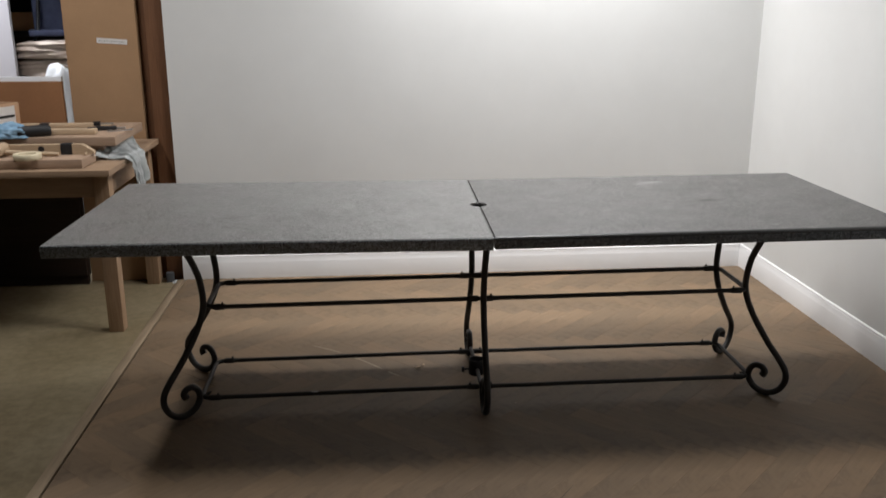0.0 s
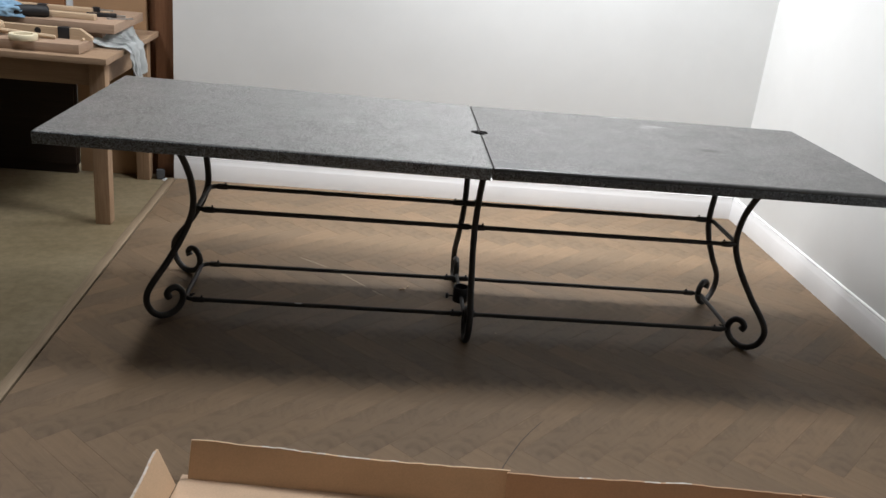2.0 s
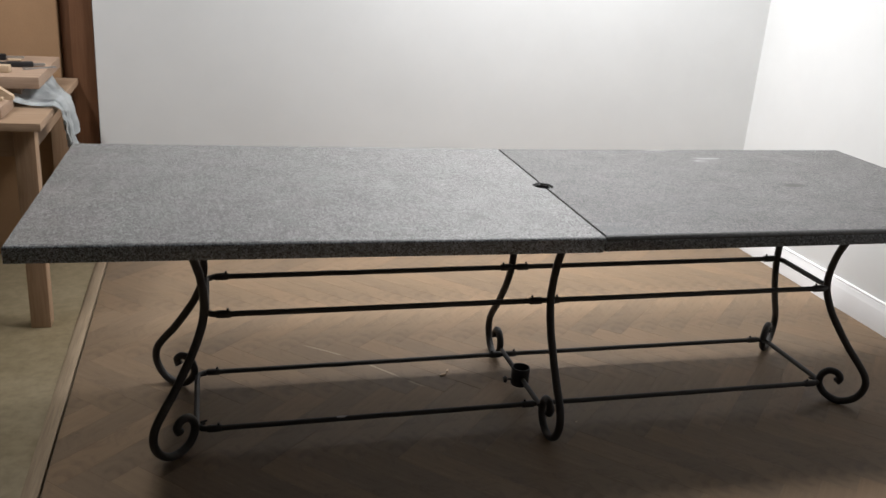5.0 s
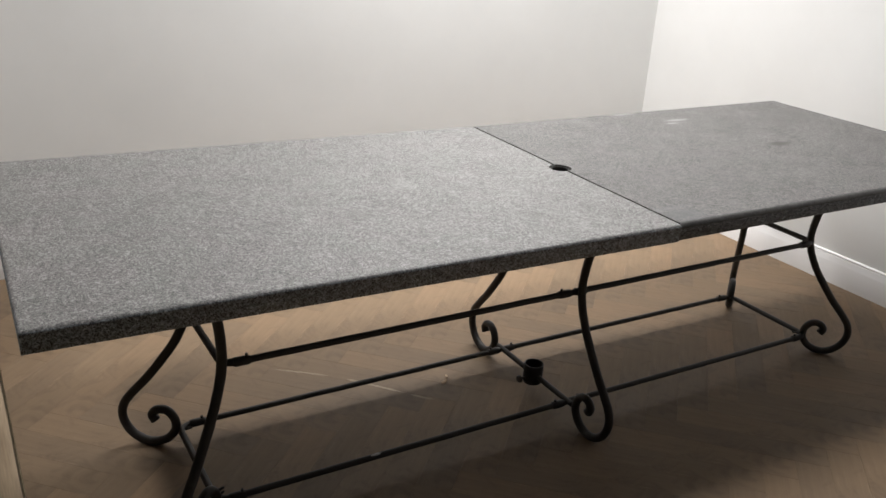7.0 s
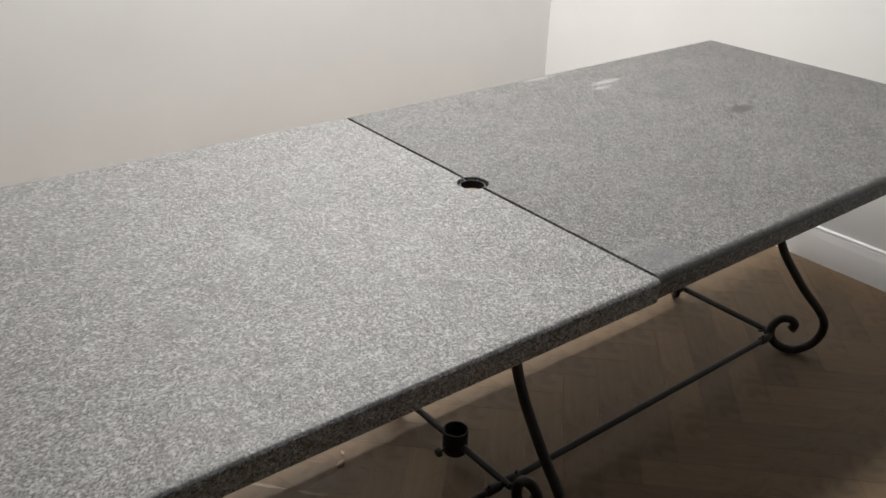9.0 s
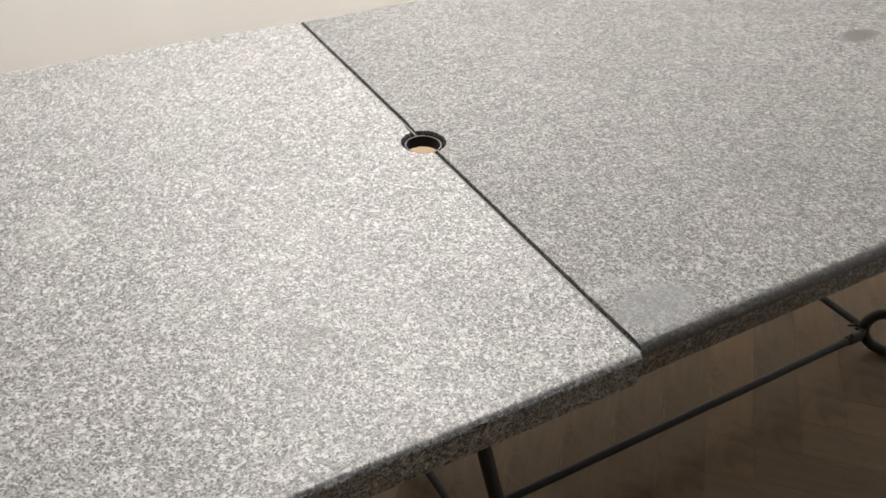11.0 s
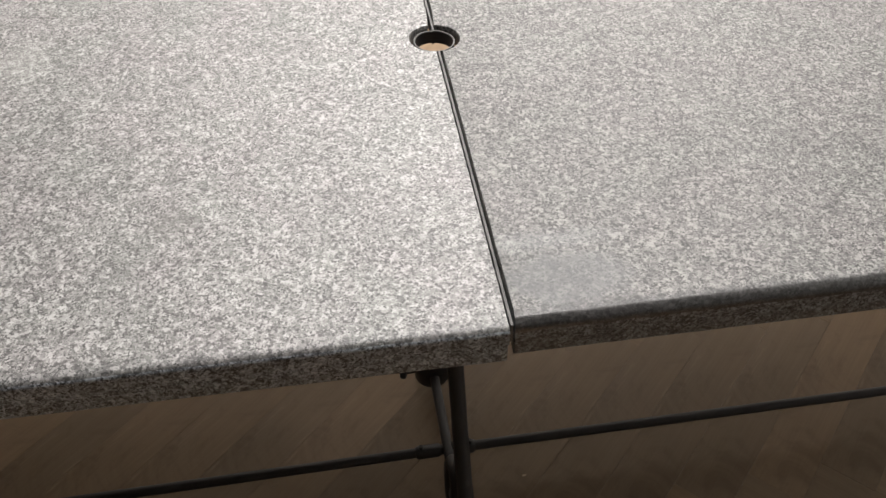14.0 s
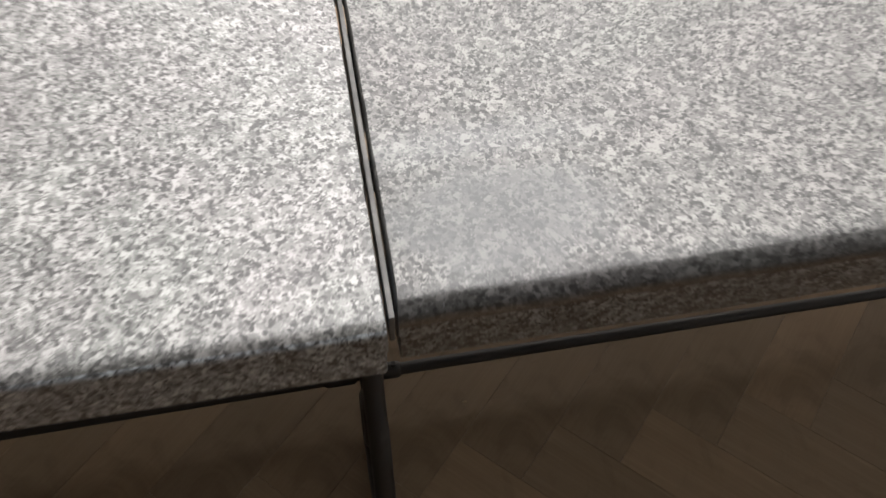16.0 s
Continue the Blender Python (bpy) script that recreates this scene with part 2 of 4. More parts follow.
def plain(name, a, b, scale=8, rough=0.6, bump=0.1, bump_scale=120, spec=0.4, metal=0.0):
    n = Nodes(name, rough=rough, spec=spec, metal=metal)
    n.colour(n.ramp(n.noise(scale, 5, 0.6).outputs["Fac"], (0.3, a), (0.7, b)))
    return n.bump(n.noise(bump_scale, 4).outputs["Fac"], bump, 0.001).mat


WALL = plain("grey_white_wall_paint", (0.65, 0.654, 0.642), (0.69, 0.694, 0.682), 2.5, 0.62, 0.12, 260)
TRIM = plain("white_gloss_trim", (0.78, 0.78, 0.78), (0.82, 0.82, 0.82), 5, 0.35, 0.04, 90)
# Ceiling is out of view and added; its grey holds down bounced light.
CEILING = plain("unseen_ceiling_grey", (0.30, 0.30, 0.30), (0.34, 0.34, 0.34), 3, 0.8)
# For added walls never in view; kept dark so they bounce little light.
HALL = plain("unseen_wall_dark", (0.16, 0.15, 0.14), (0.2, 0.19, 0.18), 2, 0.8)
SUBFLOOR = plain("subfloor", (0.05, 0.04, 0.03), (0.07, 0.055, 0.04), 6, 0.9)
BLACK_RUBBER = plain("black_rubber", (0.014, 0.014, 0.015), (0.022, 0.022, 0.024), 20, 0.55)
GREY_RUBBER = plain("grey_rubber", (0.05, 0.052, 0.056), (0.08, 0.083, 0.088), 20, 0.6)
BLACK_STEEL = plain("black_steel", (0.012, 0.012, 0.014), (0.02, 0.02, 0.023), 9, 0.5, metal=0.2)
STEEL = plain("bright_steel", (0.45, 0.45, 0.46), (0.6, 0.6, 0.6), 30, 0.35, metal=0.9)
DARK_SCRATCH = plain("dark_scratch", (0.035, 0.027, 0.02), (0.06, 0.046, 0.034), 60, 0.6)
PRINT = plain("faint_grey_print", (0.32, 0.31, 0.30), (0.4, 0.39, 0.38), 40)
MASKING = plain("cream_masking_tape", (0.66, 0.58, 0.40), (0.72, 0.64, 0.46), 30, 0.6)
BLUE_CLOTH = plain("blue_cloth", (0.14, 0.27, 0.41), (0.27, 0.41, 0.54), 18, 0.85, 0.4, 300)
RAG = plain("pale_grey_rag", (0.50, 0.53, 0.53), (0.68, 0.70, 0.70), 14, 0.9, 0.5, 400)
WRAP = plain("clear_film_over_beige_cloth", (0.34, 0.26, 0.21), (0.58, 0.50, 0.44), 6, 0.25, 0.6, 18)
WHITE_FILM = plain("white_film", (0.72, 0.74, 0.78), (0.82, 0.84, 0.86), 6, 0.4, 0.5, 12)
LILAC = plain("pale_lilac_laminate", (0.56, 0.54, 0.58), (0.60, 0.58, 0.62), 3, 0.5)
NAVY = plain("navy_fabric", (0.03, 0.036, 0.075), (0.05, 0.06, 0.11), 12, 0.8)
# Pale mottle paints the white glints of light on the tape.
TAPE = plain("clear_tape_with_glints", (0.56, 0.47, 0.38), (0.8, 0.75, 0.7), 40, 0.15, 0.8, 60, spec=0.7)

n = Nodes("sealed_concrete", rough=0.38, spec=0.45)
cloud = n.noise(1.6, 6, 0.62, distortion=0.4).outputs["Fac"]
spots = n.noise(26, 4, 0.6).outputs["Fac"]
col = n.ramp(cloud, (0.28, (0.17, 0.128, 0.07)), (0.5, (0.238, 0.187, 0.11)), (0.72, (0.302, 0.246, 0.158)))
col = n.mix(0.42, col, n.ramp(spots, (0.35, (0.115, 0.095, 0.05)), (0.65, (0.28, 0.23, 0.15))))
specks = n.voronoi(70)
col = n.mix(n.ramp(specks.outputs["Distance"], (0.0, 0.6), (0.09, 0.0)), col, (0.3, 0.27, 0.21))
n.colour(col)
n.rough(n.ramp(cloud, (0.3, 0.3), (0.7, 0.5)))
CONCRETE = n.bump(spots, 0.15, 0.001).mat


# ---- builders ----
def finish(ob, smooth):
    if smooth:
        for p in ob.data.polygons:
            p.use_smooth = True
        ob.data.set_sharp_from_angle(angle=radians(smooth))
    return ob


def mesh_of(bm, name, *mats):
    bmesh.ops.recalc_face_normals(bm, faces=bm.faces[:])
    me = bpy.data.meshes.new(name)
    bm.to_mesh(me)
    bm.free()
    for m in mats:
        me.materials.append(m)
    return me


def part(name, bm, material, parent=None, label="", smooth=40):
    mats = material if isinstance(material, (list, tuple)) else [material]
    ob = finish(new(name, mesh_of(bm, name, *mats)), smooth)
    ob.parent = parent
    return tagged(ob, label)


def thing(name, x, y, z, label, category, group="", rz=0.0):
    ob = new(name)
    ob.empty_display_size = 0.05
    ob.matrix_world = pose(x, y, z, 0, 0, rz)
    return tagged(ob, label, category, group)


def block(x0, x1, y0, y1, z0, z1, bevel=0.003, bm=None):
    """A box between two corners with eased edges."""
    bm = bm or bmesh.new()
    made = bmesh.ops.create_cube(bm, size=1)["verts"]
    for v in made:
        v.co = Vector(((x0 + x1) / 2 + v.co.x * (x1 - x0), (y0 + y1) / 2 + v.co.y * (y1 - y0), (z0 + z1) / 2 + v.co.z * (z1 - z0)))
    if bevel:
        edges = list({e for v in made for e in v.link_edges})
        bmesh.ops.bevel(bm, geom=edges, offset=bevel, segments=2, affect="EDGES", profile=0.6)
    return bm


def moved(bm, m):
    bmesh.ops.transform(bm, matrix=m, verts=bm.verts[:])
    return bm


def spline(pts, steps=6):
    """A smooth curve through the points."""
    pts = [Vector(p) for p in pts]
    ends = [2 * pts[0] - pts[1], *pts, 2 * pts[-1] - pts[-2]]
    out = []
    for a, b, c, d in zip(ends, ends[1:], ends[2:], ends[3:]):
        for k in range(steps):
            t = k / steps
            out.append(0.5 * (2 * b + (c - a) * t + (2 * a - 5 * b + 4 * c - d) * t * t + (3 * b - a - 3 * c + d) * t ** 3))
    return out + [pts[-1]]


def tube(path, radius, sides=12, bm=None, uneven=0.0):
    """A round bar along a path; radius is a number or a function of the share of the way."""
    bm = bm or bmesh.new()
    path = [Vector(p) for p in path]
    side, rings = None, []
    for k, p in enumerate(path):
        ahead = (path[min(k + 1, len(path) - 1)] - path[max(k - 1, 0)]).normalized()
        if side is None:
            side = ahead.orthogonal().normalized()
        side = (side - ahead * side.dot(ahead)).normalized()
        up = ahead.cross(side)
        r = radius(k / (len(path) - 1)) if callable(radius) else radius
        ring = []
        for s in range(sides):
            a = 2 * math.pi * s / sides
            w = 1 + uneven * noise.noise(p * 40 + Vector((s, 0, 0)))
            ring.append(bm.verts.new(p + (side * math.cos(a) + up * math.sin(a)) * r * w))
        rings.append(ring)
    for a, b in zip(rings, rings[1:]):
        for s in range(sides):
            bm.faces.new((a[s], a[(s + 1) % sides], b[(s + 1) % sides], b[s]))
    bm.faces.new(rings[0][::-1])
    bm.faces.new(rings[-1])
    return bm


def prism(outline, z0, z1, bm=None, rings=(), weights=None):
    """An upright solid on a plan outline; rings adds (inset, height) rows that round its top."""
    bm = bm or bmesh.new()
    pts = [Vector((x, y)) for x, y in outline]
    count = len(pts)
    normals = []
    for k in range(count):
        a, b = (pts[k] - pts[k - 1]).normalized(), (pts[(k + 1) % count] - pts[k]).normalized()
        na, nb = Vector((-a.y, a.x)), Vector((-b.y, b.x))
        m = (na + nb)
        m = m / max(m.length_squared / 2, 0.5)
        normals.append(m)
    rows = [(0.0, z0), *(rings or [(0.0, z1)])]
    weights = [Vector(w) for w in weights] if weights else [Vector((1, 1))] * count
    loops = [[bm.verts.new((*(p + Vector((nn.x * w.x, nn.y * w.y)) * inset), z)) for p, nn, w in zip(pts, normals, weights)] for inset, z in rows]
    for a, b in zip(loops, loops[1:]):
        for k in range(count):
            bm.faces.new((a[k], a[(k + 1) % count], b[(k + 1) % count], b[k]))
    bm.faces.new(loops[0][::-1])
    bm.faces.new(loops[-1])
    return bm


def lathe(profile, sides=24, bm=None):
    """A turned solid about z from (radius, height) rows."""
    bm = bm or bmesh.new()
    rings = [[bm.verts.new((r * math.cos(2 * math.pi * s / sides), r * math.sin(2 * math.pi * s / sides), z)) for s in range(sides)] for r, z in profile]
    for a, b in zip(rings, rings[1:]):
        for s in range(sides):
            bm.faces.new((a[s], a[(s + 1) % sides], b[(s + 1) % sides], b[s]))
    return bm


# ---- the room ----
WALL_Y, WALL_X, EDGE_X = 1.52, 1.739, -1.452
STORE_Y = 5.2


def setting(name, bm, material, label, category, smooth=0):
    ob = part(name, bm, material, None, "", smooth)
    return tagged(ob, label, category, "", "structure")


setting("ground", block(-6.0, 4.0, -6.0, 6.0, -0.2, -0.014, 0), CONCRETE, "sealed olive-brown concrete slab with stains", "floor")
setting("wall_north", block(-1.466, WALL_X + 0.2, WALL_Y, WALL_Y + 0.12, -0.014, 3.0, 0), WALL, "plain wall in pale grey paint", "wall")
setting("wall_east", block(WALL_X, WALL_X + 0.2, -6.0, WALL_Y, -0.014, 3.0, 0), WALL, "plain wall in pale grey paint", "wall")
setting("wall_south", block(-6.0, WALL_X, -6.12, -6.0, -0.2, 3.2, 0), HALL, "added unseen wall closing the hall, dark to cut bounce", "wall")
setting("wall_west", block(-6.12, -6.0, -6.12, 6.0, -0.2, 3.2, 0), HALL, "added unseen wall closing the hall, dark to cut bounce", "wall")
setting("wall_store", block(-6.0, 4.0, STORE_Y, STORE_Y + 0.12, -0.2, 3.2, 0), HALL, "added unseen wall closing the store, dark to cut bounce", "wall")
setting("ceiling", block(-6.0, 4.0, -6.0, 6.0, 3.2, 3.3, 0), CEILING, "added unseen ceiling, grey to hold down bounced light", "ceiling")


def skirting(name, start, end, inward):
    """A tall moulded board along a wall."""
    a, b, inn = Vector((*start, 0)), Vector((*end, 0)), Vector((*inward, 0))
    prof = [(0, 0), (0.018, 0), (0.018, 0.092), (0.0168, 0.0955), (0.0125, 0.112), (0.0118, 0.118), (0.0085, 0.1192), (0.0085, 0.1218), (0.0108, 0.1232), (0.0104, 0.127), (0.0072, 0.1298), (0, 0.1305)]
    bm = bmesh.new()
    rows = [[bm.verts.new(p + inn * d + Vector((0, 0, z))) for d, z in prof] for p in (a, b)]
    for k in range(len(prof)):
        j = (k + 1) % len(prof)
        bm.faces.new((rows[0][k], rows[0][j], rows[1][j], rows[1][k]))
    bm.faces.new(rows[0])
    bm.faces.new(rows[1][::-1])
    return setting(name, bm, TRIM, "tall white moulded skirting board", "baseboard", 30)


skirting("baseboard_north", (-1.466, WALL_Y), (WALL_X - 0.0185, WALL_Y), (0, -1))
skirting("baseboard_east", (WALL_X, WALL_Y), (WALL_X, -5.9), (-1, 0))

bm = bmesh.new()
prof = [(-0.046, -0.014), (-0.046, -0.008), (-0.038, -0.001), (-0.006, 0.0025), (0.0, 0.0015), (0.0, -0.014)]
rows = []
for k in range(60):
    y = WALL_Y - 0.02 - k * 0.09
    wob = 0.0012 * noise.noise(Vector((0, y * 3, 0)))
    rows.append([bm.verts.new((EDGE_X - 0.0075 + x + wob, y, z + (wob if z > 0 else 0))) for x, z in prof])
for a, b in zip(rows, rows[1:]):
    for k in range(len(prof)):
        j = (k + 1) % len(prof)
        bm.faces.new((a[k], a[j], b[j], b[k]))
bm.faces.new(rows[0])
bm.faces.new(rows[-1][::-1])
setting("trim", bm, MOULDING, "worn wooden edge strip between parquet and concrete", "edge strip", 40)


# ---- the table ----
TOP, THICK = 0.75, 0.043
HOLE = Vector((0.0045, -0.0145))
HOLE_R = 0.032
table = thing("dining_table", 0, 0, 0, "long table of two grey granite slabs on scrolled black iron", "table")


def slab_outline(sign, x_in, x_out, y0, y1, rough_edge):
    """Plan of one slab, anticlockwise, with half of the parasol hole in its inner side."""
    skew = 0.014
    corners = [(x_in, y0), (x_out, y0), (x_out, y1), (x_in + skew, y1)]
    half = math.sqrt(HOLE_R ** 2 - x_in ** 2)
    arc = []
    turn = math.asin(abs(x_in) / HOLE_R)
    for k in range(17):
        a = -math.pi / 2 + turn + (math.pi - 2 * turn) * k / 16
        arc.append((HOLE.x + sign * HOLE_R * math.cos(a), HOLE.y + HOLE_R * math.sin(a)))
    pts = []

    def edge(a, b, wild):
        a, b = Vector(a), Vector(b)
        steps = max(1, int((b - a).length / 0.009))
        across = Vector((-(b - a).y, (b - a).x)).normalized()
        pts.append(tuple(a))
        for k in range(4, steps - 3):
            p = a.lerp(b, k / steps)
            j = wild * (noise.noise(Vector((p.x * 90, p.y * 90, sign))) + 0.5 * noise.noise(Vector((p.x * 12, p.y * 12, 3 * sign))))
            pts.append(tuple(p + across * j))

    edge(corners[0], corners[1], rough_edge)
    edge(corners[1], corners[2], rough_edge)
    edge(corners[2], corners[3], rough_edge)
    edge(corners[3], (x_in + skew * 0.52, HOLE.y + half), 0.0004)
    pts.extend(arc[::-1])
    edge((x_in + skew * 0.45, HOLE.y - half), corners[0], 0.0004)
    if sign < 0:
        pts = pts[::-1]
    return pts


def sag(bm):
    """The slabs dip a little towards the seam, and the pale one is cut out of square at its end."""
    for v in bm.verts:
        if v.co.x < 0:
            v.co.x += 0.018 * (v.co.x / -1.452) * (v.co.y + 0.511)
        v.co.z -= 0.007 * max(0, 1 - abs(v.co.x) / 1.43)
    return bm


def slab(sign, x_in, x_out, y0, y1, round_r, mats, label):
    """A thin slab with thicker built-up edges on its three outer sides."""
    rings = [(0.0, TOP - round_r)]
    for k in range(1, 6):
        a = math.pi / 2 * k / 5
        rings.append((round_r * (1 - math.cos(a)), TOP - round_r + round_r * math.sin(a)))
    rings += [(round_r + 0.0008, TOP), (round_r + 0.0016, TOP)]
    outline = slab_outline(sign, x_in, x_out, y0, y1, 0.0008)
    bm = prism(outline, TOP - 0.02, TOP, rings=rings, weights=[(1, 1) if abs(x) > 0.045 else (0.1, 1) if abs(y) > 0.46 else (0.1, 0.1) for x, y in outline])
    lo, hi = min(x_in, x_out), max(x_in, x_out)
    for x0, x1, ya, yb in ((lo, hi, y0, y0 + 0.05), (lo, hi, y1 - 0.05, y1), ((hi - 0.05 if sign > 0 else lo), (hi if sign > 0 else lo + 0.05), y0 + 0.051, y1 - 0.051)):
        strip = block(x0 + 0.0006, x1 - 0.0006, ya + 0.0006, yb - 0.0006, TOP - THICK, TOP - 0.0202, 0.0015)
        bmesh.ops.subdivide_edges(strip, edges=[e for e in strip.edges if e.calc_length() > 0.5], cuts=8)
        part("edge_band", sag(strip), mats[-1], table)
    bm.normal_update()
    bm.faces.ensure_lookup_table()
    bmesh.ops.triangulate(bm, faces=[f for f in bm.faces if len(f.verts) > 4], quad_method="BEAUTY", ngon_method="BEAUTY")
    ob = part("tabletop", sag(bm), mats, table, label, 35)
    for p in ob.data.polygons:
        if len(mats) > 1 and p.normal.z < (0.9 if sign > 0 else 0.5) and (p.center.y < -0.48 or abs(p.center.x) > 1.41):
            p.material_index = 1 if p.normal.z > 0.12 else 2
    return ob


slab(-1, -0.0031, -1.452, -0.511, 0.485, 0.008, [GRANITE_PALE, GRANITE_SAWN_COOL, GRANITE_SAWN_COOL], "pale grey speckled granite slab with a square edge")
slab(1, 0.0031, 1.466, -0.504, 0.485, 0.013, [GRANITE_DULL, GRANITE_EDGE, GRANITE_SIDE_COOL], "duller grey granite slab with a dark rounded edge and stains")

for y0, y1 in ((-0.503, HOLE.y - 0.027), (HOLE.y + 0.027, 0.480)):
    bm = block(-0.0014, 0.0014, y0, y1, TOP - 0.032, TOP - 0.0105, 0.0006)
    part("seam_strip", moved(bm, pose(0.0071, 0, 0, 0, 0, -0.805)), STRIP, table, "worn grey metal strip")
ring = part("parasol_ring", lathe([(0.0265, -0.016), (0.0265, 0.0), (0.0245, 0.0), (0.0245, -0.016), (0.0265, -0.016)], 40), BLACK_STEEL, table, "black ring with a bright rim", 30)
ring.location = (HOLE.x, HOLE.y, TOP - 0.0125)
rim = part("rim", lathe([(0.0262, 0.0005), (0.0262, 0.0015), (0.0248, 0.0015), (0.0248, 0.0005)], 40), STRIP, ring, "", 30)

# Scrolled leg: distance out from its neck, and height.
LEG = [(0.118, 0.712), (0.075, 0.66), (0.040, 0.603), (0.013, 0.535), (0.001, 0.47), (0.0, 0.425), (0.010, 0.38), (0.038, 0.32), (0.080, 0.257),
       (0.120, 0.204), (0.160, 0.158), (0.185, 0.120), (0.189, 0.080), (0.170, 0.040), (0.136, 0.016), (0.098, 0.013), (0.064, 0.029), (0.045, 0.060),
       (0.049, 0.092), (0.069, 0.113), (0.094, 0.113), (0.108, 0.097), (0.100, 0.080)]
BASE_Y = 0.005
leg_mesh = mesh_of(tube(spline([(s, 0, z) for s, z in LEG], 5), lambda k: 0.0122 if k < 0.93 else 0.0122 + 0.03 * (k - 0.93), 12, uneven=0.05), "leg", IRON)
for x, y, turn, lean in ((1.040, -0.129, -46, 0), (1.03, 0.145, 41, 0), (-1.028, -0.163, 221.5, 0), (-1.03, 0.140, 147, 0), (0.002, -0.171, -90, -0.9), (0.003, 0.181, 90, 0)):
    leg = finish(new("leg", leg_mesh), 40)
    leg.parent = table
    leg.matrix_basis = pose(x, y, 0, lean, 0, turn)


def bar(name, pts, r, label="", parent=None, sides=10, uneven=0.03):
    return part(name, tube(pts, r, sides, uneven=uneven), IRON, parent or table, label)


def stretcher(left, right, half_y, corner, z_left, z_right, r, skew=0.0, prongs=False):
    """One ring of bars round the base: long bars, bent end pieces and sleeves held by set screws."""
    z_mid = (z_left + z_right) / 2
    for sx, half_x, z in ((-1, left, z_left), (1, right, z_right)):
        pts = []
        for sy in (-1, 1):
            arc = []
            for k in range(7):
                a = math.pi / 2 * k / 6
                arc.append((sx * (half_x - corner + corner * math.sin(a)), sy * (half_y - corner + corner * math.cos(a)) + BASE_Y, z))
            arc.insert(0, (sx * (half_x - corner - 0.03), sy * half_y + BASE_Y, z))
            pts += arc if sy < 0 else arc[::-1]
        end = bar("end_bar", [(x, y + skew * min(x, 0), z) for x, y, z in pts], r * 1.03)
        if prongs:
            for sy in (-1, 1):
                for back in (0.0, 0.016):
                    px, py = sx * (half_x - 0.006 - 0.3 * back), sy * (half_y - 0.014 - back) + BASE_Y
                    bar("set_screw", [(px, py, z), (px - sx * 0.016, py - sy * 0.003, z + 0.003), (px - sx * 0.02, py - sy * 0.004, z + 0.004)], lambda k: 0.0036 if k < 0.6 else 0.0022, "", end, 8, 0.0)
        for sy in (-1, 1):
            y = sy * half_y + BASE_Y
            steps = [(sx * (0.0005 + (half_x - corner - 0.0235) * k / 24), y + 0.0006 * noise.noise(Vector((k, sx, z))), z_mid + (z - z_mid) * k / 24 + 0.001 * noise.noise(Vector((sx, k * 0.6, sy)))) for k in range(25)]
            bar("long_bar", [(x, y + skew * min(x, 0), z) for x, y, z in steps], r)
            for x0, x1, zz in ((0.008, 0.05, z_mid), (half_x - corner - 0.036, half_x - corner + 0.006, z)):
                sleeve = bar("sleeve", [(sx * x, y + skew * min(sx * x, 0), zz) for x in (x0, x0 + 0.004, x1 - 0.004, x1)],
                             lambda k: r * 1.36 if 0.2 < k < 0.8 else r * 1.15)
                xs = x0 + 0.009 if x0 > 0.1 else x1 - 0.009
                bar("set_screw", [(sx * xs, y + skew * min(sx * xs, 0), zz + r * 1.2), (sx * xs, y + skew * min(sx * xs, 0), zz + r * 1.36 + 0.006)], 0.0034, "", sleeve, 8, 0.0)


stretcher(1.022, 1.046, 0.146, 0.032, 0.402, 0.412, 0.0088)
stretcher(1.058, 1.074, 0.178, 0.036, 0.056, 0.063, 0.0085, 0.009, True)
bar("cross_bar", [(0.004, -0.2 + BASE_Y, 0.064), (0.004, -0.1, 0.064), (0.004, 0.1, 0.064), (0.004, 0.2 + BASE_Y, 0.064)], 0.0085)

cup = part("parasol_cup", lathe([(0.0, 0.0), (0.029, 0.0), (0.031, 0.003), (0.031, 0.062), (0.030, 0.064), (0.028, 0.064), (0.027, 0.062), (0.027, 0.006), (0.0, 0.006)], 28), BLACK_STEEL, table, "black steel parasol cup")
cup.location = (0.004, 0.004, 0.036)
part("thumb_screw", tube([(-0.03, -0.003, 0.022), (-0.05, -0.004, 0.022)], 0.004, 10), IRON, cup)
part("knob", moved(lathe([(0, -0.006), (0.009, -0.006), (0.012, -0.002), (0.012, 0.003), (0.008, 0.006), (0, 0.006)], 14), pose(-0.054, -0.004, 0.022, 0, 90, 0)), IRON, cup)
SMEAR = plain("pale_dried_smear", (0.215, 0.165, 0.108), (0.31, 0.245, 0.165), 60, 0.5)
part("bare_patch", tube([(-0.648, -0.178 + BASE_Y - 0.0069, 0.0592), (-0.63, -0.178 + BASE_Y - 0.0069, 0.0592), (-0.612, -0.178 + BASE_Y - 0.0069, 0.0592)], lambda k: 0.0074 if 0.1 < k < 0.9 else 0.006, 10, uneven=0.5), SCRAPE, table, "pale scrape where the black paint is gone")

# ---- the workbench and what lies on it ----
GROUND = -0.014
bench = thing("workbench", -2.45, 1.05, GROUND, "heavy pale beech workbench with square legs, covered in boards and tools", "workbench")


def at_bench(name, bm, material, label="", parent=None, smooth=40):
    """A part given in world metres, hung under the bench."""
    return part(name, moved(bm, pose(2.45, -1.05, -GROUND)), material, parent or bench, label, smooth)


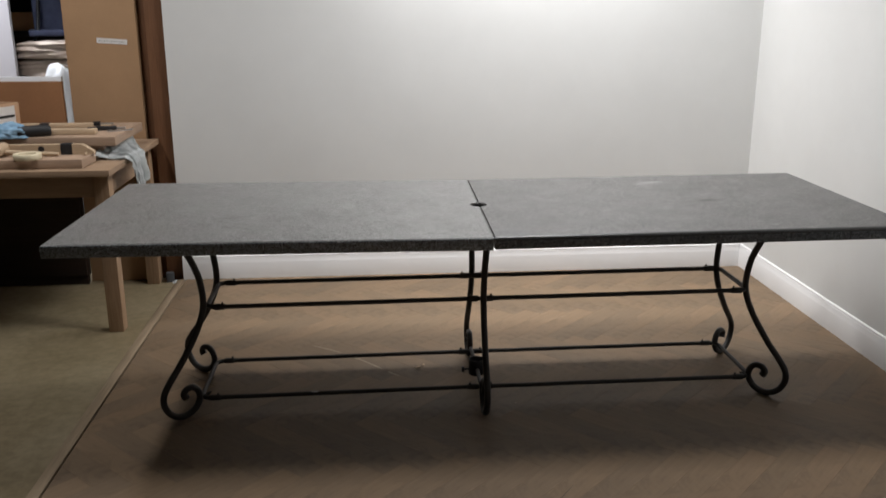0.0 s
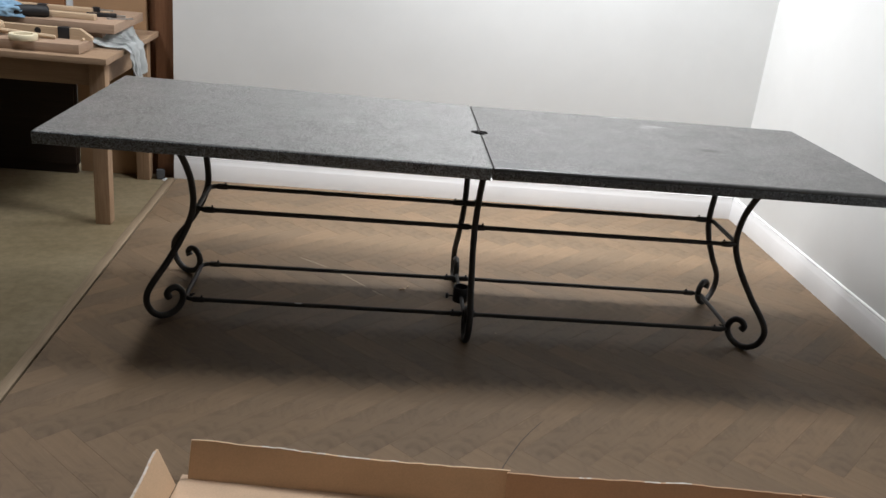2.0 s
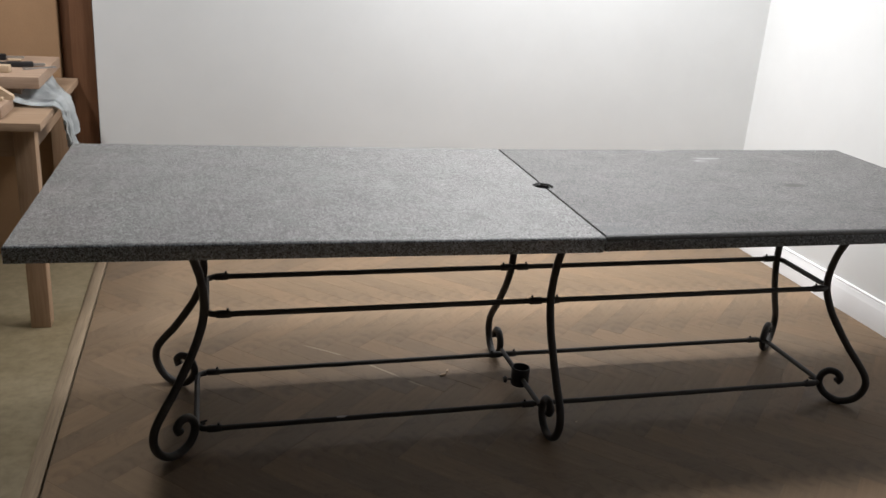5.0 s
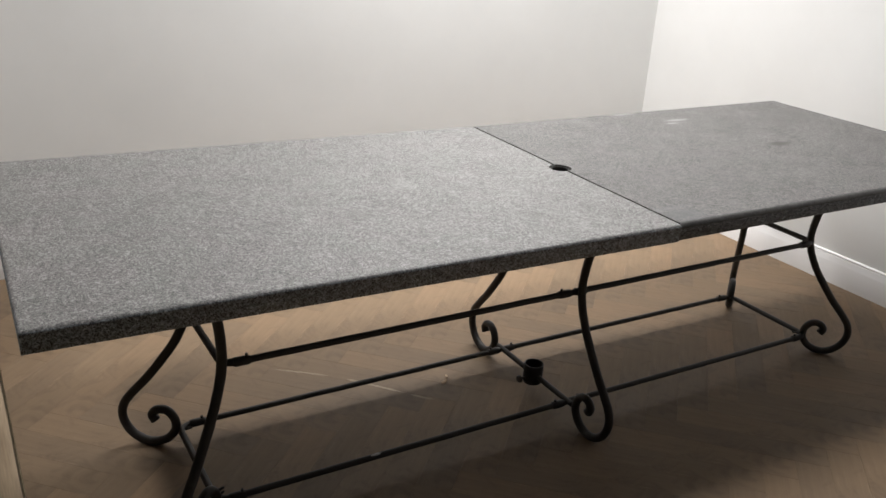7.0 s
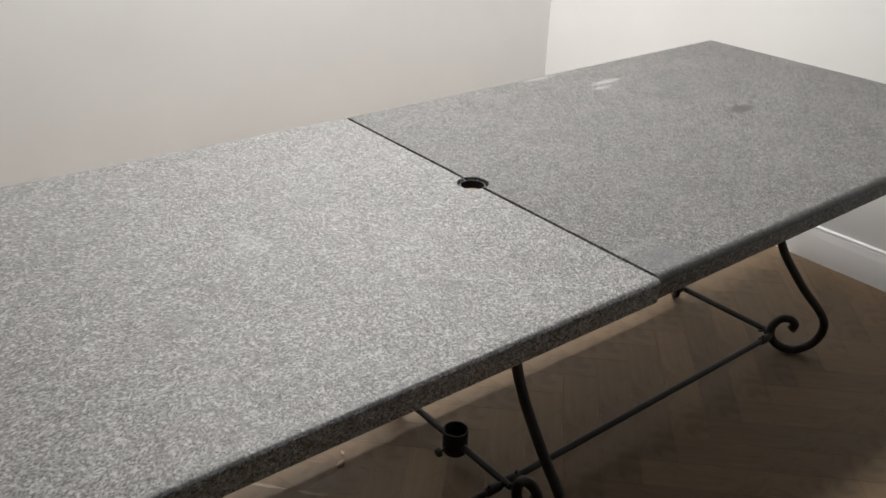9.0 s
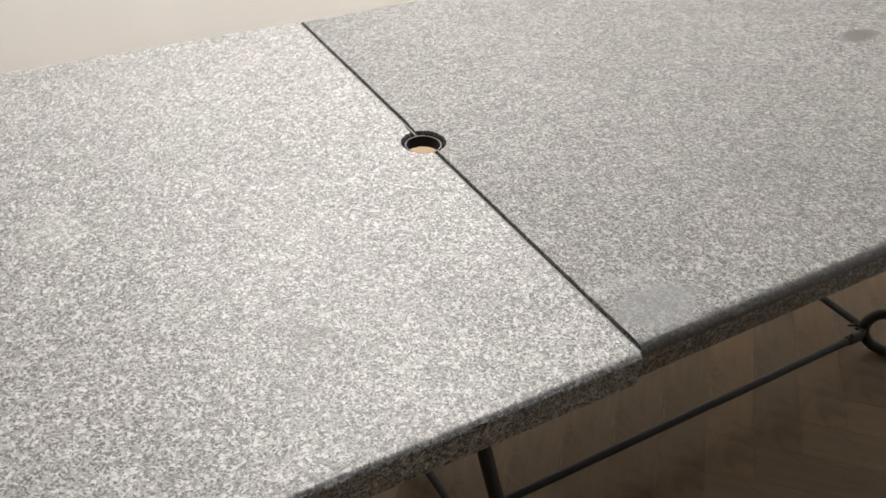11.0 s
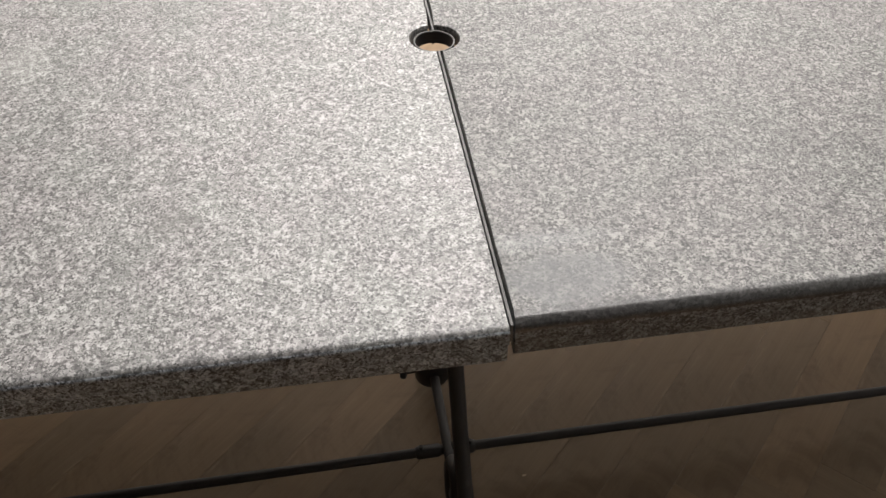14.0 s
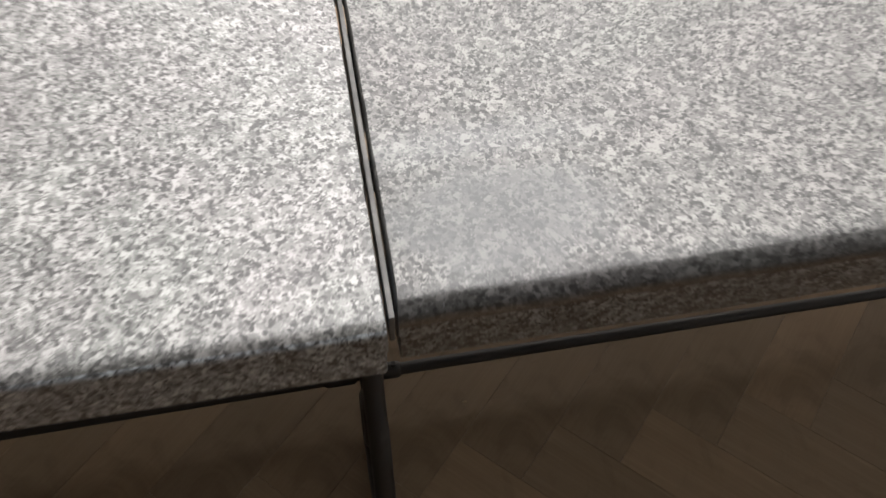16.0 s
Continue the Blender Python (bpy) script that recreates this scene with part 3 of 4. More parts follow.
at_bench("worktop", block(-3.4, -1.546, 0.61, 0.90, 0.757, 0.785, 0.003), BENCH_WOOD)
at_bench("worktop", block(-3.4, -1.546, 0.902, 1.19, 0.757, 0.785, 0.003), BENCH_WOOD)
at_bench("worktop", block(-3.4, -1.546, 1.192, 1.55, 0.757, 0.785, 0.003), BENCH_WOOD)
at_bench("apron", block(-3.3, -1.66, 0.75, 0.775, 0.637, 0.756, 0.003), BENCH_WOOD)
at_bench("apron", block(-3.3, -1.66, 1.452, 1.477, 0.637, 0.756, 0.003), BENCH_WOOD)
at_bench("apron", block(-1.635, -1.61, 0.81, 1.465, 0.637, 0.756, 0.003), BENCH_WOOD)
for x0 in (-1.66, -3.34):
    for y0 in (0.735, 1.475):
        at_bench("leg", block(x0, x0 + 0.07, y0, y0 + 0.07, GROUND, 0.757, 0.005), BENCH_UPRIGHT)


def lying(name, x0, x1, y0, y1, z0, z1, material, label, category, rz=0.0, bevel=0.003, group=""):
    """A loose rectangular piece at rest."""
    ob = part(name, block(-(x1 - x0) / 2, (x1 - x0) / 2, -(y1 - y0) / 2, (y1 - y0) / 2, 0, z1 - z0, bevel), material, None, label)
    ob.matrix_world = pose((x0 + x1) / 2, (y0 + y1) / 2, z0, 0, 0, rz)
    return tagged(ob, label, category, group)


lying("oak_board", -2.75, -1.672, 0.668, 0.862, 0.786, 0.826, BOARD, "thick glued oak board lying on the bench", "board", -0.6)
lying("oak_board", -2.7, -1.66, 0.95, 1.40, 0.786, 0.846, BOARD, "thick oak board under another board", "board")
lying("oak_board", -2.6, -1.592, 0.895, 1.425, 0.8475, 0.890, BOARD, "wide glued oak board on top of the stack", "board", 0.6)
lying("pine_batten", -2.5, -1.70, 0.985, 1.03, 0.8905, 0.916, BATTEN, "pale pine batten lying on the board", "batten", -1.2)
back_batten = lying("pine_batten", -2.45, -1.79, 1.22, 1.26, 0.8905, 0.912, BATTEN, "pale pine batten lying on the board", "batten", 0.5)
part("strap", block(0.08, 0.125, -0.0215, 0.0215, 0.0, 0.0235, 0.002), BLACK_RUBBER, back_batten, "black strap round it")
mallet = thing("wooden_mallet", -1.8, 0.755, 0.8265, "small pale wooden mallet lying on the board", "mallet", "", 177)
part("handle", tube([(0, 0, 0.010), (0.02, 0, 0.0105), (0.12, 0, 0.014), (0.235, 0, 0.020)], lambda k: 0.0085 + 0.002 * k, 12), BATTEN, mallet)
part("head", moved(lathe([(0, -0.05), (0.024, -0.05), (0.028, -0.045), (0.029, 0.0), (0.028, 0.045), (0.024, 0.05), (0, 0.05)], 24), pose(0.26, 0, 0.03, 90, 0, 0)), BATTEN, mallet)

rest = thing("wooden_clamp", -1.86, 0.815, 0.8265, "wooden bar with a chamfered end and a black strap", "clamp")
part("bar", moved(prism([(-0.42, 0.0), (0.2, 0.0), (0.2, 0.012), (0.15, 0.046), (-0.42, 0.046)], 0, 0.03), pose(0, 0.015, 0, 90, 0, 0)), BATTEN, rest)
part("strap", block(0.055, 0.105, -0.0175, 0.0175, 0.0, 0.049, 0.002), BLACK_RUBBER, rest, "black strap")
part("peg", tube([(0.168, -0.022, 0.006), (0.168, -0.05, 0.006)], 0.006, 10), BATTEN, rest)
part("hole_plug", tube([(-0.03, -0.0155, 0.026), (-0.03, -0.0145, 0.026)], 0.014, 16), BLACK_RUBBER, rest)

roll = part("tape_roll", lathe([(0.040, 0.0), (0.057, 0.0), (0.0585, 0.002), (0.0585, 0.023), (0.057, 0.025), (0.040, 0.025), (0.0385, 0.023), (0.0385, 0.002), (0.040, 0.0)], 40), MASKING, None, "", 40)
roll.location = (-1.912, 0.69, 0.8265)
tagged(roll, "cream masking tape roll lying on the board", "tape")

pad = part("foam_pad", moved(tube(spline([(-0.08, 0, 0), (-0.066, 0, 0), (0, 0.004, 0.001), (0.055, 0, 0), (0.066, 0, 0)], 4), lambda k: 0.026 - 0.010 * abs(2 * k - 1) ** 4, 16, uneven=0.1), pose(0, 0, 0.027)), BLACK_RUBBER, None)
pad.matrix_world = pose(-1.955, 0.935, 0.8895, 0, 0, 24)
tagged(pad, "black foam grip lying on the board", "grip")


def heap(name, place, size, material, label, category, seed, rz=0.0, wild=1.0):
    """A crumpled lump of cloth or film with folds, flat below."""
    bm = bmesh.new()
    bmesh.ops.create_icosphere(bm, subdivisions=5, radius=1)
    for v in bm.verts:
        p = v.co.copy()
        fold = noise.noise(p * 1.7 + Vector((seed, 0, 0))) * 0.28 + abs(noise.noise(p * 3.2 + Vector((0, seed, 0)))) * 0.11 + noise.noise(p * 9) * 0.012
        p *= 0.86 + fold * wild
        p.z = max(p.z, -0.35)
        v.co = Vector((p.x * size[0], p.y * size[1], (p.z + 0.35) * size[2]))
    ob = part(name, bm, material, None, "", 180)
    ob.matrix_world = pose(*place, 0, 0, rz)
    return tagged(ob, label, category)


heap("work_glove", (-2.085, 0.93, 0.8895), (0.125, 0.065, 0.052), BLUE_CLOTH, "crumpled blue work glove on the board", "glove", 3.1, -12, 1.15)
heap("work_glove", (-2.3, 1.02, 0.8895), (0.09, 0.06, 0.035), BLUE_CLOTH, "crumpled blue work glove on the board", "glove", 7.4, 20)

clip = thing("spring_clamp", -1.672, 1.14, 0.8905, "small black clamp with steel jaws lying on the board", "clamp", "clamps", 12)
part("body", block(-0.05, 0.02, -0.011, 0.011, 0, 0.014, 0.004), BLACK_RUBBER, clip)
part("jaw", block(0.015, 0.05, -0.006, 0.006, 0.002, 0.009, 0.002), STEEL, clip, "bright steel jaw")
part("handle", tube([(-0.045, 0.008, 0.007), (-0.08, 0.02, 0.006)], 0.005, 8), BLACK_RUBBER, clip)
clip.scale = (1.35, 1.35, 1.35)
wrench = thing("steel_spanner", -1.615, 1.10, 0.8905, "bright steel spanner lying on the board", "spanner", "", 34)
wrench.scale = (0.85, 0.85, 1.0)
part("shaft", block(-0.05, 0.05, -0.005, 0.005, 0.0, 0.005, 0.0015), STEEL, wrench)
part("jaw", prism([(-0.052, -0.012), (-0.07, -0.012), (-0.076, -0.005), (-0.062, -0.003), (-0.062, 0.004), (-0.076, 0.006), (-0.068, 0.013), (-0.05, 0.011)][::-1], 0.0, 0.007), STEEL, wrench)
part("jaw", prism([(0.048, -0.009), (0.066, -0.01), (0.07, 0.0), (0.066, 0.01), (0.048, 0.009)], 0.0, 0.006), STEEL, wrench)
clip = thing("bar_clamp", -1.775, 1.30, 0.8905, "dark bar clamp with a wooden block", "clamp", "clamps", 5)
part("jaw", block(-0.03, 0.005, -0.015, 0.015, 0.0, 0.022, 0.003), BLACK_STEEL, clip)
part("bar", block(-0.03, 0.07, -0.004, 0.004, 0.006, 0.014, 0.001), STEEL, clip)
part("block", block(0.015, 0.06, -0.03, 0.02, 0.0, 0.0055, 0.001), BATTEN, clip)
box = thing("small_carton", -2.262, 1.2, 0.8905, "small open brown carton with a white label on its side", "carton", "", -24)
part("base", block(-0.1, 0.1, -0.09, 0.09, 0, 0.004, 0.001), CARTON, box)
for x0, x1, y0, y1 in ((-0.1, 0.1, -0.09, -0.086), (-0.1, 0.1, 0.086, 0.09), (-0.1, -0.096, -0.0855, 0.0855), (0.096, 0.1, -0.0855, 0.0855)):
    part("side_wall", block(x0, x1, y0, y1, 0.0045, 0.128, 0.001), CARTON_DARK, box)
flap = part("flap", moved(block(0, 0.085, -0.085, 0.085, 0, 0.003, 0.001), pose(-0.1, 0, 0.1285, 0, -14, 0)), CARTON, box, "brown flap standing a little open")
sticker = part("label", block(0.1002, 0.101, -0.075, 0.06, 0.02, 0.115, 0), PAPER, box, "white paper label")
part("print_band", block(0.1011, 0.1016, -0.07, 0.055, 0.06, 0.073, 0), BLACK_RUBBER, sticker, "black printed band")

# A rag pinched under the top board, lying over the lower ones and hanging over the bench's end.
bm = bmesh.new()
NU, NV = 60, 56
grid = []
for i in range(NU):
    u = i / (NU - 1)
    row = []
    for j in range(NV):
        v = j / (NV - 1)
        pinch = Vector((-1.70 + 0.10 * v, 0.875 + 0.38 * v, 0.815 + 0.026 * min(1.0, 1.6 * v)))
        lip = Vector((-1.541, 0.865 + 0.285 * v ** 1.1, 0.794))
        hem = Vector((-1.527, 0.90 + 0.20 * v, 0.655 - 0.04 * math.sin(v * 5.0) - 0.02 * v))
        if u < 0.4:
            k = u / 0.4
            p = pinch.lerp(lip, k) + Vector((0, 0, -0.012 * math.sin(k * math.pi)))
        else:
            k = (u - 0.4) / 0.6
            p = lip.lerp(hem, k ** 1.15) + Vector((0.012 * math.sin(min(1.0, 4 * k) * math.pi / 2), 0, 0))
        phase = v * 17 + 2.2 * noise.noise(Vector((u * 1.6, v * 2.5, 1))) + 0.8 * u
        deep = 0.004 + 0.017 * u
        wave = deep * (math.sin(phase) + 0.35 * math.sin(2.3 * phase + 1.0)) + 0.006 * noise.noise(Vector((u * 9, v * 11, 4)))
        if u < 0.4:
            p.z = max(p.z + abs(wave), 0.7875)
        else:
            p.x += abs(wave) * 1.1
        p.y += 0.5 * wave
        row.append(bm.verts.new(p))
    grid.append(row)
for i in range(NU - 1):
    for j in range(NV - 1):
        bm.faces.new((grid[i][j], grid[i + 1][j], grid[i + 1][j + 1], grid[i][j + 1]))
bmesh.ops.solidify(bm, geom=bm.faces[:], thickness=0.0015)
tagged(part("cleaning_rag", bm, RAG, None, "", 180), "pale grey crumpled rag hanging over the bench end", "rag")

# ---- cartons, panels and the store behind the bench ----
tall = thing("tall_carton", -1.7985, 1.616, GROUND, "tall plain cardboard carton standing on end", "carton")
part("carton_body", block(-0.1845, 0.1845, -0.055, 0.055, 0, 2.15, 0.003), CARTON, tall)
note = part("label", block(-0.0775, 0.0775, -0.0005, 0.0005, -0.013, 0.013, 0), PAPER, tall, "white paper label")
note.matrix_basis = pose(0.055, -0.0565, 1.311, 0, 4.0, 0)
for k in range(11):
    part("print_line", block(-0.0045, 0.0035, -0.0004, 0.0004, -0.003, 0.0035 - 0.002 * (k % 3 == 1), 0), PRINT, note).location = (-0.062 + 0.0125 * k, -0.0012, -0.001)
lying("tall_board", -1.607, -1.53, 1.60, 1.63, GROUND, 2.3, DARK_PANEL, "tall red-brown wooden panel set back in shade", "panel")
lying("tall_board", -1.565, -1.472, 1.555, 1.59, GROUND, 2.3, DARK_PANEL, "tall red-brown wooden panel standing behind the wall's end", "panel")
lying("carton_sheet", -2.75, -2.022, 1.56, 1.585, GROUND, 1.092, CARTON_SHEET, "red-brown cardboard sheet standing behind the bench", "cardboard", -1.5)
lying("foam_sheet", -2.8, -2.035, 1.60, 1.63, GROUND, 1.114, WHITE_FILM, "white foam sheet standing behind the cardboard", "foam sheet", -1.2)
# Added thin black panels where the space under the bench falls dark.
low = thing("under_bench_dark", -2.65, 1.52, GROUND, "thin black sheet added for the dark under the bench", "cabinet")
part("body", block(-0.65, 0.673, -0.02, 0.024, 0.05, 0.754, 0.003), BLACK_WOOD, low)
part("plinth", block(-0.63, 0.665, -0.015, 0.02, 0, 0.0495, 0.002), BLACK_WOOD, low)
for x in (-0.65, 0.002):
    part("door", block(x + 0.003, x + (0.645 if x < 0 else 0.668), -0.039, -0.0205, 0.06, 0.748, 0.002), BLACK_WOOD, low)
lying("rubber_wedge", -1.565, -1.52, 1.50, 1.54, GROUND, 0.04, GREY_RUBBER, "small dark grey rubber wedge on the concrete", "wedge", 14, 0.008)
heap("film_scrap", (-1.50, 1.50, GROUND), (0.03, 0.02, 0.008), WHITE_FILM, "scrap of white film on the floor", "scrap", 2.0)
lying("white_panel", -3.3, -2.80, 3.00, 3.04, GROUND, 2.3, LILAC, "tall pale lilac panel standing in the store", "panel")


def bundle(z, seed):
    """A soft wrapped pack with pulled-in corners."""
    bm = bmesh.new()
    bmesh.ops.create_cube(bm, size=2)
    bmesh.ops.subdivide_edges(bm, edges=bm.edges[:], cuts=14, use_grid_fill=True)
    for v in bm.verts:
        p = v.co
        x, y, w = p.x, p.y, p.z
        round_off = 1 - 0.10 * (abs(x) ** 6 + abs(y) ** 6)
        w = w * round_off * (1 - 0.13 * max(abs(x), abs(y)) ** 4)
        k = 0.02 * noise.noise(Vector((x * 3, y * 3, w * 3 + seed))) + 0.012 * noise.noise(Vector((x * 9, y * 9, w * 9 + seed)))
        v.co = Vector((x * 0.42 + k, y * 0.3 + k, (w + 1) * 0.0655 + k * 0.5))
    ob = part("wrapped_pack", bm, WRAP, None, "", 180)
    ob.matrix_world = pose(-2.46 + 0.03 * math.sin(seed * 3), 3.45, z, 0, 0, 4 * math.sin(seed * 5))
    return tagged(ob, "beige pack wrapped in clear film, in a pile", "pack", "packs in the store")


for k in range(10):
    bundle(GROUND + 0.006 + k * 0.124, k * 1.7)
heap("film_bag", (-2.28, 2.35, GROUND), (0.2, 0.2, 0.97), WHITE_FILM, "tall white crumpled film bag", "bag", 9.2, 0.0, 0.4)
rack = thing("storage_rack", -3.0, 4.4, GROUND, "black steel storage rack in the store", "rack")
for x in (-0.7, 0.7):
    for y in (-0.25, 0.25):
        part("post", block(x - 0.025, x + 0.025, y - 0.025, y + 0.025, 0, 2.6, 0.003), BLACK_STEEL, rack)
for z in (0.5, 1.25, 2.0):
    part("shelf", block(-0.7, 0.7, -0.25, 0.25, z, z + 0.04, 0.003), BLACK_STEEL, rack)
part("back_panel", block(-0.74, 0.74, 0.28, 0.30, 0, 2.6, 0), BLACK_WOOD, rack)
lying("brown_box", -3.45, -3.05, 4.2, 4.5, GROUND + 1.291, 1.42, CARTON_DARK, "brown cardboard box on the rack", "box")
chair = thing("navy_chair", -2.66, 3.45, GROUND + 1.25, "folded navy chair lying on the packs", "chair", "", 20)
part("seat", block(-0.18, 0.10, -0.15, 0.15, 0.03, 0.07, 0.012), NAVY, chair)
part("backrest", moved(block(-0.16, 0.16, -0.02, 0.02, 0, 0.30, 0.012), pose(0.02, 0.1, 0.06, -15, 0, 0)), NAVY, chair)
for x in (-0.15, 0.08):
    part("leg", tube([(x, -0.12, 0.0), (x + 0.03, -0.1, 0.05), (x + 0.06, 0.1, 0.32)], 0.012, 8), BLACK_STEEL, chair)

# ---- open carton on the parquet ----
tray = thing("open_carton", -0.853, -1.222, 0.0, "shallow open cardboard carton with torn taped edges on the parquet", "carton", "", -5.0)


def sheet(name, a, b, height, lean, material, label="", thick=0.005, seed=0.0, tear=0.004, span=(0.0, 1.0), band=0.0):
    """A carton wall from a to b on its floor, leaning out, with a torn upper edge; or a band of tape along a span of that edge."""
    a, b = Vector((*a, 0)), Vector((*b, 0))
    along = (b - a).normalized()
    out = Vector((-along.y, along.x, 0))
    steps = max(8, int((b - a).length / 0.02))
    bm = bmesh.new()
    rows = []
    for k in range(steps + 1):
        s = span[0] + (span[1] - span[0]) * k / steps
        h = height + tear * (noise.noise(Vector((s * 9, seed, 0))) + 0.6 * noise.noise(Vector((s * 45, seed, 5))))
        bow = out * (0.006 * math.sin(s * math.pi * 2 + seed) + lean)
        low, high = a.lerp(b, s) + Vector((0, 0, 0.0055)), a.lerp(b, s) + bow + Vector((0, 0, h))
        if band:
            low = high + Vector((0, 0, -band * (0.7 + 0.6 * abs(noise.noise(Vector((s * 30, seed, 2)))))))
        mid = low.lerp(high, 0.5) + out * 0.002 * noise.noise(Vector((s * 6, seed, 9)))
        rows.append([bm.verts.new(p + out * o) for o in (0, thick) for p in ((low, mid, high) if o == 0 else (high, mid, low))])
    for p, q in zip(rows, rows[1:]):
        for k in range(6):
            bm.faces.new((p[k], p[(k + 1) % 6], q[(k + 1) % 6], q[k]))
    bm.faces.new(rows[0][::-1])
    bm.faces.new(rows[-1])
    return part(name, bm, material, tray, label)


part("bottom", block(0.0, 1.75, -0.80, 0.02, 0.0, 0.005, 0.001), CARTON_PALE, tray)
sheet("far_wall", (0.02, 0.002), (0.888, 0.002), 0.104, 0.031, CARTON_FRESH, seed=1.0)
sheet("far_wall", (0.88, -0.004), (1.70, 0.022), 0.107, 0.031, CARTON_DARK, "red-brown cardboard wall", seed=4.0)
sheet("side_wall", (-0.002, -0.80), (-0.002, -0.03), 0.113, 0.042, CARTON_FRESH, seed=7.0)
sheet("side_wall", (1.752, -0.03), (1.752, -0.80), 0.1, 0.02, CARTON_DARK, seed=8.0)
sheet("near_wall", (1.73, -0.802), (0.02, -0.802), 0.1, 0.012, CARTON_FRESH, seed=9.0)
sheet("corner_flap", (1.68, 0.016), (1.86, -0.02), 0.118, 0.03, CARTON_DARK, "crushed corner flap", seed=11.0, tear=0.012)
for s0, s1 in ((0.22, 0.42), (0.46, 0.56), (0.62, 0.65)):
    sheet("tape", (0.02, 0.0014), (0.888, 0.0014), 0.1044, 0.0314, TAPE, "clear tape along the torn edge", 0.0056, 1.0, 0.004, (s0, s1), 0.003)
sheet("tape", (-0.0026, -0.80), (-0.0026, -0.03), 0.1134, 0.0426, TAPE, "clear tape along the torn edge", 0.0062, 7.0, 0.004, (0.55, 0.985), 0.008)
for s0, s1 in ((0.24, 0.29), (0.46, 0.62)):
    sheet("tape", (0.88, -0.0046), (1.70, 0.0214), 0.1074, 0.0314, TAPE, "clear tape along the torn edge", 0.0056, 4.0, 0.004, (s0, s1), 0.003)

# ---- crumbs on the floor ----
for x, y, s, rz in ((-0.225, 0.16, 0.012, 20), (-0.2, 0.19, 0.008, 70), (0.132, -0.207, 0.003, 0)):
    bm = prism([(-1.2 * s, -0.3 * s), (0.2 * s, -0.5 * s), (1.3 * s, 0.1 * s), (0.1 * s, 0.5 * s), (-0.9 * s, 0.3 * s)], 0, 0.35 * s)
    crumb = part("wood_chip", bm, BATTEN, None)
    crumb.matrix_world = pose(x, y, 0.0005, 0, 0, rz)
    tagged(crumb, "pale wood chip on the parquet", "chip", "chips on the floor")

# ---- herringbone parquet ----
def smear(pts, width):
    """A thin dried smear on the planks, uneven in width."""
    pts = spline([(x, y, 0) for x, y in pts], 10)
    bm = bmesh.new()
    rows = []
    for k, p in enumerate(pts):
        ahead = (pts[min(k + 1, len(pts) - 1)] - pts[max(k - 1, 0)]).normalized()
        side = Vector((-ahead.y, ahead.x, 0))
        share = k / (len(pts) - 1)
        w = width * min(1, 6 * share, 6 * (1 - share)) * (0.55 + 0.6 * abs(noise.noise(p * 60))) + 0.0004
        a, c = (bm.verts.new(p + side * w * s + Vector((0, 0, 0.0003))) for s in (-1, 1))
        d, e = (bm.verts.new(p + side * w * s + Vector((0, 0, 0.0001))) for s in (1, -1))
        rows.append((a, c, d, e))
    for u, v in zip(rows, rows[1:]):
        for k in range(4):
            bm.faces.new((u[k], u[(k + 1) % 4], v[(k + 1) % 4], v[k]))
    bm.faces.new(rows[0])
    bm.faces.new(rows[-1][::-1])
    return bm


PLANK_W, PLANK_L = 0.0943, 0.5235
FLOOR_X0, FLOOR_X1, FLOOR_Y0, FLOOR_Y1 = EDGE_X, WALL_X - 0.012, -4.1, WALL_Y - 0.012
floor = tagged(part("floor", block(FLOOR_X0, FLOOR_X1, FLOOR_Y0, FLOOR_Y1, -0.013, -0.004, 0), SUBFLOOR, None, "", 0), "herringbone parquet of smoked oak on a dark subfloor", "floor", "", "structure")


for pts, width in (([(-0.685, 0.455), (-0.61, 0.40), (-0.545, 0.348)], 0.006), ([(-0.50, 0.305), (-0.46, 0.262), (-0.37, 0.158)], 0.0065), ([(-0.355, 0.14), (-0.33, 0.11), (-0.302, 0.084)], 0.006)):
    part("smear", smear(pts, width), SMEAR, floor, "pale dried smear across the planks")


part("scratch", smear([(0.039, -1.12), (0.062, -1.066), (0.135, -0.935), (0.222, -0.815)], 0.0014), DARK_SCRATCH, floor, "thin dark curved scratch")


